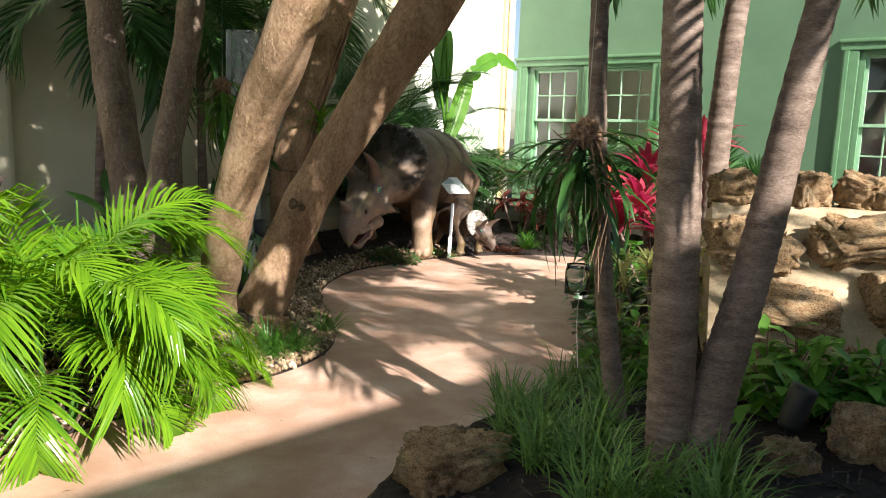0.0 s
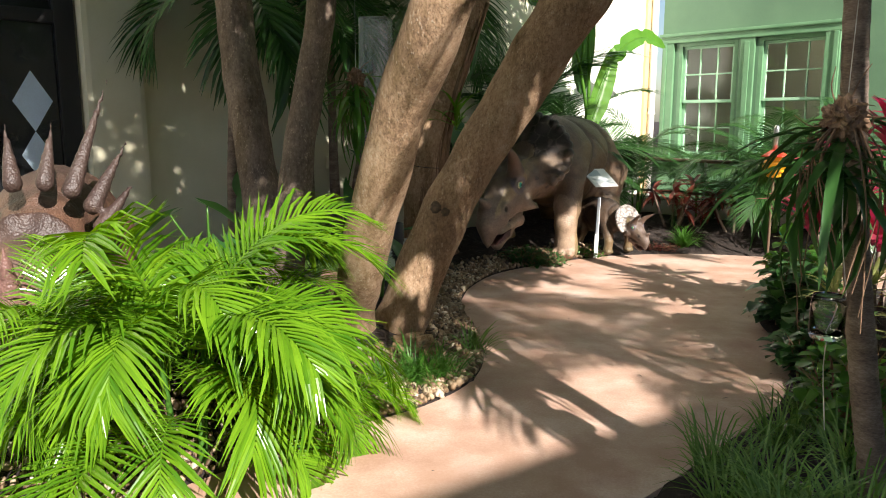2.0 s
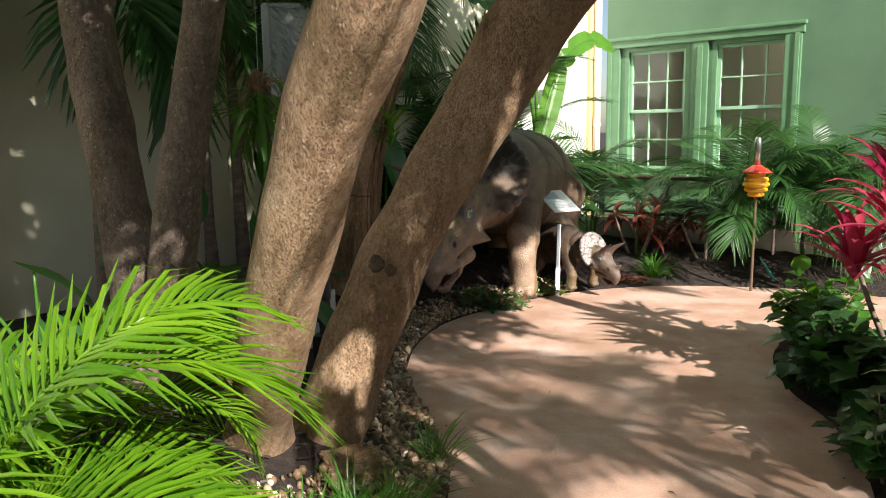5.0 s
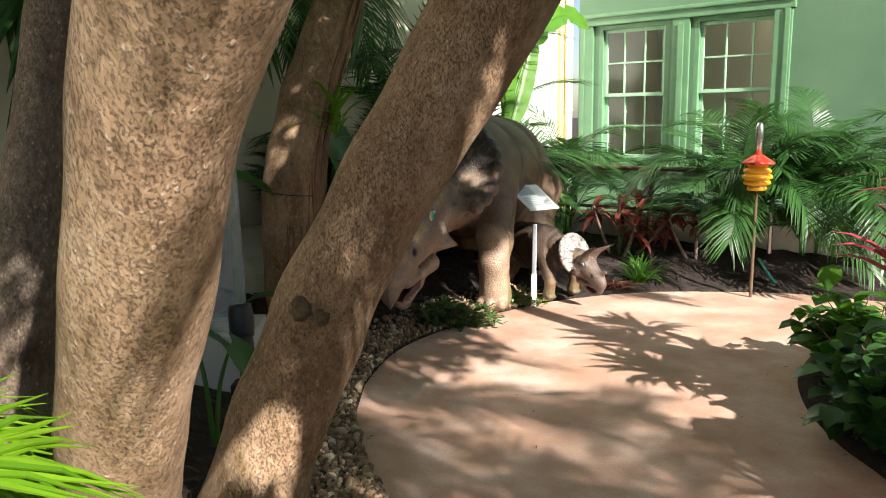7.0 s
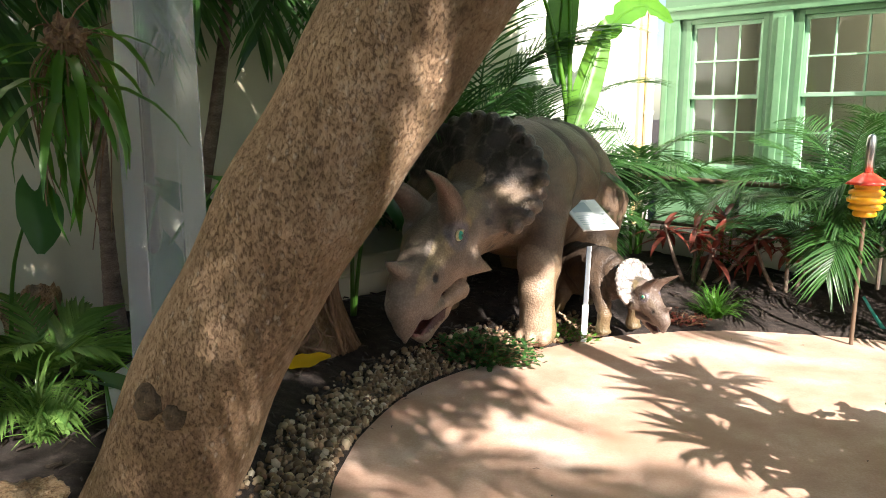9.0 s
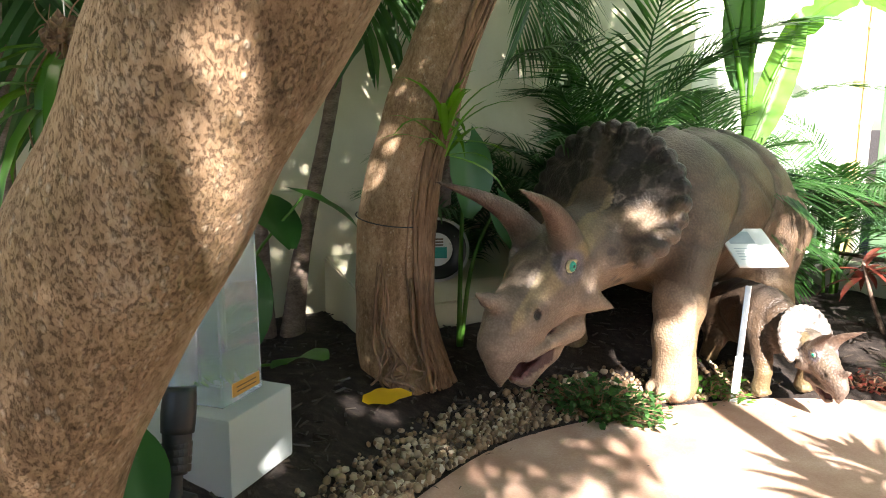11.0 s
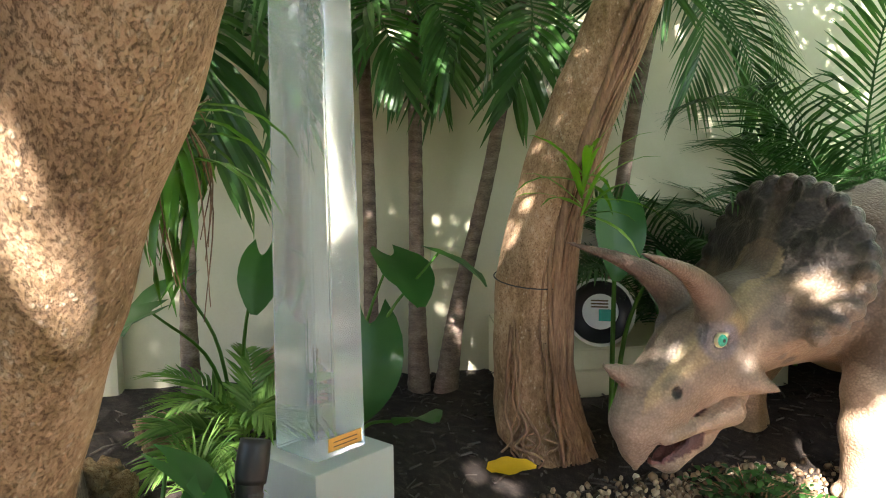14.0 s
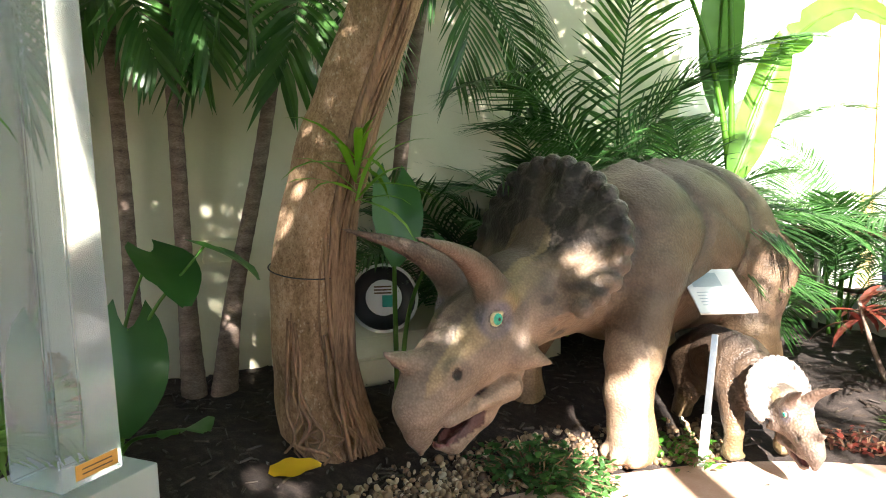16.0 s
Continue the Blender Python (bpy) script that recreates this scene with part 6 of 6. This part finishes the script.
rosette("orchid", (-1.36, 8.02), [(0.0, 0.0, 1.55), (-0.01, 0.0, 1.4)], 12, 0.42, 0.016, L_BANANA, "light green orchid growing on the rooted tree", "orchid", 125, up=(-0.2, 1.2), drop=0.0, cane=False)


def shrub(name, at, n, spread, height, size, material, label, category, seed, group="", shape=0.5):
    """A low shrub: thin twigs and many small pointed leaves."""
    rng = np.random.default_rng(seed)
    z = gz(at[0], at[1])
    t = thing(name, (at[0], at[1], z - 0.02), label, category, group)
    out, tw = [], []
    for i in range(n // 9):
        a, r = rng.uniform(0, 6.283), math.sqrt(rng.uniform(0, 1))
        tip = np.array((spread[0] * r * math.cos(a), spread[1] * r * math.sin(a), height * rng.uniform(0.45, 1.0) * (1 - 0.5 * r * r)))
        mid = tip * (0.6, 0.6, 0.65) + rng.normal(size=3) * 0.015
        root = tip * (0.5, 0.5, 0)
        tw.append(tube([root, mid, tip], [0.005, 0.004, 0.002], 6, 5))
        for k in range(9):
            f = rng.uniform(0.25, 1.0)
            p = root + (tip - root) * f + rng.normal(size=3) * 0.02
            d = rng.normal(size=3) * (1, 1, 0.45) + (0, 0, 0.1)
            d /= np.linalg.norm(d)
            L = size * rng.uniform(0.6, 1.25)
            out.append(blade([p, p + d * L * 0.35 + (0, 0, L * 0.05), p + d * L * 0.7, p + d * L + (0, 0, -L * 0.12)], [0.001, L * shape * 0.5, L * shape * 0.42, 0.001], 0.2))
    part("foliage", merge(out), material, t, smooth=True)
    tagged(part("twig", merge(tw), M_ROOT, t), kind="stuff")
    return t


L_PHILO = leaf("philodendron leaf", (0.09, 0.24, 0.04), (0.20, 0.42, 0.08), 0.25, 0.35, 1.6)
shrub("ivy", (-0.62, 8.42), 900, (0.42, 0.26), 0.22, 0.045, L_PALM, "low small-leaved creeper under the horned dinosaur", "creeper", 131, shape=0.75)
shrub("ivy", (-0.1, 8.95), 260, (0.3, 0.15), 0.16, 0.04, L_LIGHT, "low small-leaved creeper beside the sign post", "creeper", 132, shape=0.7)
shrub("ivy", (0.78, 9.45), 200, (0.3, 0.14), 0.12, 0.04, L_DRED, "low reddish creeper beside the baby dinosaur", "creeper", 133, shape=0.7)
shrub("pothos", (1.42, 6.3), 520, (0.28, 0.5), 0.55, 0.16, L_PALM, "glossy broad-leaved pothos at the path's edge", "pothos", 134, shape=0.7)
shrub("pothos", (1.75, 7.1), 360, (0.4, 0.4), 0.6, 0.15, L_LIGHT, "broad-leaved pothos on the bed's corner", "pothos", 135, shape=0.7)
shrub("pothos", (1.22, 5.2), 360, (0.26, 0.4), 0.5, 0.11, L_PALM, "broad-leaved green creeper behind the palms", "pothos", 136, shape=0.65)
shrub("philodendron", (1.72, 3.45), 420, (0.4, 0.35), 0.5, 0.15, L_PHILO, "dark lobed philodendron at the stone wall's foot", "philodendron", 137, shape=0.45)
shrub("philodendron", (2.05, 3.35), 300, (0.35, 0.3), 0.42, 0.15, L_PHILO, "glossy lobed philodendron in front of the stone wall", "philodendron", 139, shape=0.45)
shrub("philodendron", (1.05, 4.15), 420, (0.25, 0.4), 0.65, 0.09, L_LIGHT, "fresh green leafy shrub behind the palms", "shrub", 138, shape=0.6)


def hanging_orchid(at, top, label, seed, jar):
    rng = np.random.default_rng(seed)
    t = thing("hanging_orchid", at, label, "hanging orchid")
    part("wire", tube([(0, 0, 0.05), (0.01, 0, top * 0.5), (0, 0, top)], [0.0018] * 3, 6, 5), M_STEEL, t)
    bm = bmesh.new()
    bmesh.ops.create_icosphere(bm, subdivisions=4, radius=0.06)
    for v in bm.verts:
        v.co *= 1 + 0.5 * noise.noise(v.co * 40) + 0.35 * noise.noise(v.co * 110)
    part("root_ball", bm, M_ROOT, t, "tangled dry root ball")
    for k in range(14):
        d, e = rng.normal(size=3), rng.normal(size=3)
        d, e = d / np.linalg.norm(d), e / np.linalg.norm(e)
        part("root", tube([d * 0.04, d * 0.09 + e * 0.03, d * 0.1 + e * 0.09], [0.003, 0.0025, 0.0015], 8, 5), M_ROOT, t)
    for k in range(16):
        a = rng.uniform(0, 6.28)
        L = rng.uniform(0.25, 0.75)
        part("root", tube([(0.03 * math.cos(a), 0.03 * math.sin(a), 0), (0.12 * math.cos(a), 0.12 * math.sin(a), -L * 0.4), (0.1 * math.cos(a + 0.6), 0.1 * math.sin(a + 0.6), -L)], [0.004, 0.003, 0.002], 10, 5, 0.3, 20, seed=k), M_ROOT, t)
    for k in range(42):
        a, th, L = rng.uniform(0, 6.283), rng.uniform(-1.1, 0.7), rng.uniform(0.32, 0.6)
        p, q = np.array((0.0, 0.0, -rng.uniform(0, 0.22))), []
        for u in np.linspace(0, 1, 6):
            q.append(p.copy())
            e = th - 1.5 * u ** 0.8
            p = p + np.array((math.cos(a) * math.cos(e), math.sin(a) * math.cos(e), math.sin(e))) * L / 5
        part("leaf", blade(q, [0.01, 0.016, 0.017, 0.016, 0.011, 0.001], 0.4), L_PALM if jar else L_LIGHT, t, smooth=True)
    if jar:
        part("jar", moved(lathe([(0.001, -0.72), (0.05, -0.715), (0.055, -0.7), (0.055, -0.6), (0.05, -0.58), (0.05, -0.57), (0.047, -0.57), (0.05, -0.6), (0.05, -0.7), (0.001, -0.705)], 22), Matrix()), M_TUBEG, t, "clear glass jar", smooth=True)
        part("jar_wire", tube([(0, 0, -0.05), (0.02, 0, -0.35), (0.052, 0, -0.58)], [0.002] * 3, 8, 5), M_STEEL, t)
        part("jar_wire", tube([(0.03, 0, -0.6), (0.02, 0.06, -0.8), (0.03, 0.02, -1.05)], [0.002] * 3, 8, 5), M_STEEL, t)


hanging_orchid((0.60, 3.22, 1.52), 1.6, "orchid with dangling roots and a glass jar hung on wire", 141, True)
hanging_orchid((-1.86, 6.2, 1.83), 2.5, "light green orchid on a dry root ball hung on wire", 142, False)


def fallen_leaf():
    x, y = -1.56, 7.67
    rng = np.random.default_rng(2)
    o = part("fallen_leaf", broad_leaf(0.26, 0.06, -0.3, rng, 0.0, 0.15), L_YELLOW, smooth=True)
    o.matrix_basis = turned(0.35, 0.05, 0.5, (x - 0.1, y - 0.02, gz(x, y) + 0.045))
    tagged(o, "fallen yellow leaf lying on the dark soil", "fallen leaf")


fallen_leaf()


# ---- stones ----
def rock_mesh(seed, sub=5, rough=0.38):
    bm = bmesh.new()
    bmesh.ops.create_icosphere(bm, subdivisions=sub, radius=1)
    o = Vector((seed * 5.7, seed * 2.1, 0))
    for v in bm.verts:
        d = v.co.normalized()
        k = 1 + rough * noise.noise(d * 1.3 + o) + rough * 0.55 * noise.noise(d * 2.9 + o) + rough * 0.35 * noise.noise(d * 7 + o) - rough * 0.5 * max(0, noise.noise(d * 12 + o)) - rough * 0.35 * max(0, noise.noise(d * 24 + o))
        v.co = Vector([math.copysign(abs(c) ** 0.6, c) for c in d]) * k * 0.85
    me = bpy.data.meshes.new("stone")
    bm.to_mesh(me)
    bm.free()
    me.materials.append(M_STONE)
    me.polygons.foreach_set("use_smooth", [True] * len(me.polygons))
    return me


ROCKS = [rock_mesh(k) for k in range(7)]


def rock(at, size, seed, label, yaw=0.0):
    o = new("rock", ROCKS[seed % 7])
    o.matrix_basis = Matrix.Translation((at[0], at[1], gz(at[0], at[1]) + size[2] * 0.45)) @ Matrix.Rotation(yaw, 4, "Z") @ Matrix.Diagonal((*size, 1))
    return tagged(o, label, "rock", "loose garden rocks")


rock((0.09, 2.93), (0.24, 0.19, 0.15), 1, "pale mossy coral rock at the path's edge", 0.6)
rock((0.85, 2.05), (0.15, 0.12, 0.1), 2, "pale mossy rock in the palm bed", 0.2)
rock((1.8, 2.98), (0.17, 0.14, 0.15), 4, "pale pitted rock at the philodendron's foot", 1.0)
rock((1.42, 2.8), (0.12, 0.1, 0.09), 5, "small pale rock in the palm bed", 0.5)
rock((-1.16, 4.98), (0.16, 0.11, 0.08), 3, "flat tan rock at the tree's foot", 0.4)
rock((-1.88, 5.74), (0.16, 0.14, 0.12), 4, "rough tan coral rock behind the leaning trunk", 0.9)
rock((-2.45, 6.1), (0.17, 0.12, 0.14), 5, "pale grey rock in the dark bed", 0.3)
rock((-2.95, 6.65), (0.16, 0.12, 0.12), 6, "rounded grey rock against the cream wall", 1.3)
rock((-2.95, 7.4), (0.2, 0.16, 0.3), 0, "tan coral rock behind the small palm", 2.0)


def stone_wall():
    rng = np.random.default_rng(77)
    t = thing("stone_wall", Matrix.Translation((1.85, 4.75, 0.1)) @ Matrix.Rotation(radians(-16), 4, "Z"), "battered garden wall of pitted coral stones in buff mortar", "wall")
    bm = bmesh.new()
    pr = [(-0.85, -0.2), (-0.02, 1.02), (0.55, 1.02), (0.55, -0.2)]
    a = [bm.verts.new((-0.12, y, z)) for y, z in pr]
    b = [bm.verts.new((3.4, y, z)) for y, z in pr]
    bm.faces.new(a)
    bm.faces.new(b[::-1])
    for i in range(4):
        bm.faces.new((a[i], b[i], b[(i + 1) % 4], a[(i + 1) % 4]))
    bmesh.ops.recalc_face_normals(bm, faces=bm.faces)
    part("mortar", bm, M_MORTAR, t, "pale buff mortar core")
    for r in range(3):
        z = 0.1 + r * 0.36
        x = -0.16 + 0.2 * (r % 2)
        while x < 3.3:
            w = rng.uniform(0.36, 0.66)
            hz = rng.uniform(0.19, 0.235)
            o = new("stone", ROCKS[rng.integers(0, 7)])
            o.parent = t
            y = -0.74 + 0.66 * (z + 0.02) + rng.uniform(-0.04, 0.03)
            o.matrix_basis = Matrix.Translation((x + w / 2, y, z + rng.uniform(-0.05, 0.05))) @ Euler((-0.45 + rng.uniform(-0.15, 0.15), rng.uniform(-0.35, 0.35), rng.uniform(-0.25, 0.25))).to_matrix().to_4x4() @ Matrix.Diagonal((w * 0.53, 0.15, hz, 1))
            x += w + rng.uniform(0.0, 0.05)
    x = -0.15
    while x < 3.3:
        w = rng.uniform(0.26, 0.48)
        o = new("stone", ROCKS[rng.integers(0, 7)])
        o.parent = t
        o.matrix_basis = Matrix.Translation((x + w / 2, 0.16 + rng.uniform(-0.04, 0.06), 1.1)) @ Euler((rng.uniform(-0.3, 0.3), 0, rng.uniform(0, 3))).to_matrix().to_4x4() @ Matrix.Diagonal((w * 0.55, 0.18, rng.uniform(0.12, 0.17), 1))
        x += w + rng.uniform(0.02, 0.1)


stone_wall()


def path_lamp():
    x, y = 1.5, 3.0
    t = thing("garden_spotlight", (x, y, gz(x, y) - 0.02), "black garden spotlight by the philodendron", "spotlight")
    part("stake", tube([(0, 0, 0), (0, 0, 0.07), (0, 0, 0.14)], [0.015] * 3, 4, 10), M_BLACK, t)
    part("barrel", tube([(0, 0, 0.12), (0.02, 0.0, 0.2), (0.05, 0, 0.3)], [0.05, 0.055, 0.055], 10, 18), M_BLACK, t, smooth=True)


path_lamp()
stake = part("garden_stake", tube([(2.28, 9.42, 0.02), (2.22, 9.46, 0.12), (2.14, 9.5, 0.26)], [0.018, 0.012, 0.01], 8, 8), M_TEAL)
tagged(stake, "short green plastic hose stake in the soil", "garden stake")


# ---- gravel ----
def pebble_mats():
    m, nt, p, _ = nodes_of("tan river pebble")
    g = nt.nodes.new("ShaderNodeNewGeometry")
    oi = nt.nodes.new("ShaderNodeObjectInfo")
    ad = nt.nodes.new("ShaderNodeMath")
    ad.operation = "ADD"
    nt.links.new(g.outputs["Random Per Island"], ad.inputs[0])
    nt.links.new(oi.outputs["Random"], ad.inputs[1])
    fr = nt.nodes.new("ShaderNodeMath")
    fr.operation = "FRACT"
    nt.links.new(ad.outputs[0], fr.inputs[0])
    col = ramp(nt, fr.outputs[0], [(0.0, (0.07, 0.045, 0.028)), (0.3, (0.19, 0.12, 0.068)), (0.6, (0.31, 0.21, 0.125)), (0.85, (0.43, 0.34, 0.23)), (1.0, (0.62, 0.55, 0.45))])
    n = noise_node(nt, coords(nt), 40, 4)
    col = mixc(nt, col, ramp(nt, n, [(0.3, (0.7, 0.66, 0.6)), (0.7, (1.08, 1.06, 1.03))]), 0.7, "MULTIPLY")
    nt.links.new(col, p.inputs["Base Color"])
    p.inputs["Roughness"].default_value = 0.6
    bump(nt, p, n, 0.2, 0.003)
    return m


def gravel():
    rng = np.random.default_rng(9)
    mat = pebble_mats()
    bm = bmesh.new()
    bmesh.ops.create_icosphere(bm, subdivisions=1, radius=1)
    bv, bf = [np.array(v.co) for v in bm.verts], [tuple(v.index for v in f.verts) for f in bm.faces]
    bm.free()
    sph = np.array(bv)
    left = spline([(x, y, 0) for x, y in LEFT], 400)[:, :2]
    left = left[(left[:, 1] > 2.6) & (left[:, 0] < 0.25)]
    nrm = np.gradient(left, axis=0)
    nrm = np.stack([-nrm[:, 1], nrm[:, 0]], 1) / np.linalg.norm(nrm, axis=1)[:, None]
    near, V, F = [], [], []
    spots = []
    for _ in range(7200):
        i = rng.integers(0, len(left))
        wide = np.interp(left[i, 1], [2.6, 3.5, 4.5, 5.2, 6.5, 7.6, 8.6], [0.9, 0.75, 0.5, 0.35, 0.3, 0.30, 0.34])
        d = 0.012 + wide * rng.uniform(0, 1) ** (1.3 if rng.uniform() < 0.85 else 0.5) * rng.uniform(0.6, 1.25)
        p = left[i] + nrm[i] * d
        spots.append((p[0], p[1]))
    spots = np.array(spots)
    zz = ground_z(spots[:, 0], spots[:, 1])
    dd = edge_distance(spots[:, 0], spots[:, 1])
    for k in range(len(spots)):
        if dd[k] < 0.008:
            continue
        s = rng.uniform(0.009, 0.021) * (1.4 if rng.uniform() < 0.1 else 1)
        m = Matrix.Translation((spots[k, 0], spots[k, 1], zz[k] + s * rng.uniform(0.2, 0.9))) @ Euler(rng.uniform(0, 6.28, 3)).to_matrix().to_4x4() @ Matrix.Diagonal((s * rng.uniform(1.0, 1.5), s, s * rng.uniform(0.55, 0.9), 1))
        a, b = np.array(m.to_3x3()), np.array(m.translation)
        near.append((m, a, b))
    stuff = part("gravel", ([], []), mat)
    tagged(stuff, "tan and white river pebbles along the path's edge", "gravel", kind="stuff")
    me = bpy.data.meshes.new("pebble")
    me.from_pydata([tuple(v) for v in sph], [], bf)
    me.materials.append(mat)
    me.polygons.foreach_set("use_smooth", [True] * len(me.polygons))
    count = 0
    for m, a, b in near:
        if 6.6 < b[1] < 8.3 and count < 280:
            o = new("pebble", me)
            o.parent = stuff
            o.matrix_basis = m
            count += 1
        else:
            o = len(V)
            V.extend(sph @ a.T + b)
            F.extend([tuple(i + o for i in f) for f in bf])
    stuff.data.from_pydata([tuple(v) for v in V], [], F)
    stuff.data.polygons.foreach_set("use_smooth", [True] * len(stuff.data.polygons))


gravel()


def litter():
    """Bark chips scattered over the soil."""
    rng = np.random.default_rng(19)
    n = 5200
    x, y = rng.uniform(-3.6, 2.2, n), rng.uniform(2.4, 10.5, n)
    d, z = edge_distance(x, y), ground_z(x, y)
    V, F = [], []
    for k in range(n):
        if d[k] < 0.12:
            continue
        L, w, h = rng.uniform(0.012, 0.045), rng.uniform(0.003, 0.008), rng.uniform(0.002, 0.005)
        m = Matrix.Translation((x[k], y[k], z[k] + 0.014)) @ Euler((rng.uniform(-0.4, 0.4), rng.uniform(-0.4, 0.4), rng.uniform(0, 6.3))).to_matrix().to_4x4()
        o = len(V)
        V.extend([m @ Vector((a * L, b * w, c * h)) for a, b, c in ((-1, -1, -1), (1, -0.6, -1), (1, 0.6, -1), (-1, 1, -1), (-0.9, -0.8, 1), (0.9, -0.5, 1), (0.9, 0.5, 1), (-0.9, 0.8, 1))])
        F.extend([tuple(o + i for i in f) for f in ((0, 3, 2, 1), (4, 5, 6, 7), (0, 1, 5, 4), (1, 2, 6, 5), (2, 3, 7, 6), (3, 0, 4, 7))])
    ob = part("bark_mulch", (V, F), M_CHIP)
    tagged(ob, "dark shredded bark chips over the soil", "mulch", kind="stuff")


M_CHIP = surface("dark bark chip", [(0.3, (0.018, 0.012, 0.009)), (0.6, (0.055, 0.04, 0.03)), (0.8, (0.17, 0.13, 0.105))], 9, 90, 0.5, 0.5, 0.004)
litter()


def path_litter():
    """Twigs and dry leaf scraps blown onto the path."""
    rng = np.random.default_rng(23)
    out = []
    for _ in range(900):
        x, y = rng.uniform(-2.2, 2.6), rng.uniform(2.4, 9.3)
        e = edge_distance(x, y)[0]
        if not -1.2 < e < -0.02 or rng.uniform() > (0.5 if e > -0.12 else 0.06):
            continue
        a, L = rng.uniform(0, 6.28), rng.uniform(0.012, 0.05)
        d = np.array((math.cos(a), math.sin(a), 0.0))
        p = np.array((x, y, 0.004))
        out.append(blade([p, p + d * L * 0.5 + (0, 0, 0.004), p + d * L], [0.001, rng.uniform(0.0015, 0.006), 0.0006], 0.2))
    ob = part("leaf_litter", merge(out), M_CHIP)
    tagged(ob, "dry twigs and leaf scraps lying on the path", "leaf litter", kind="stuff")


path_litter()
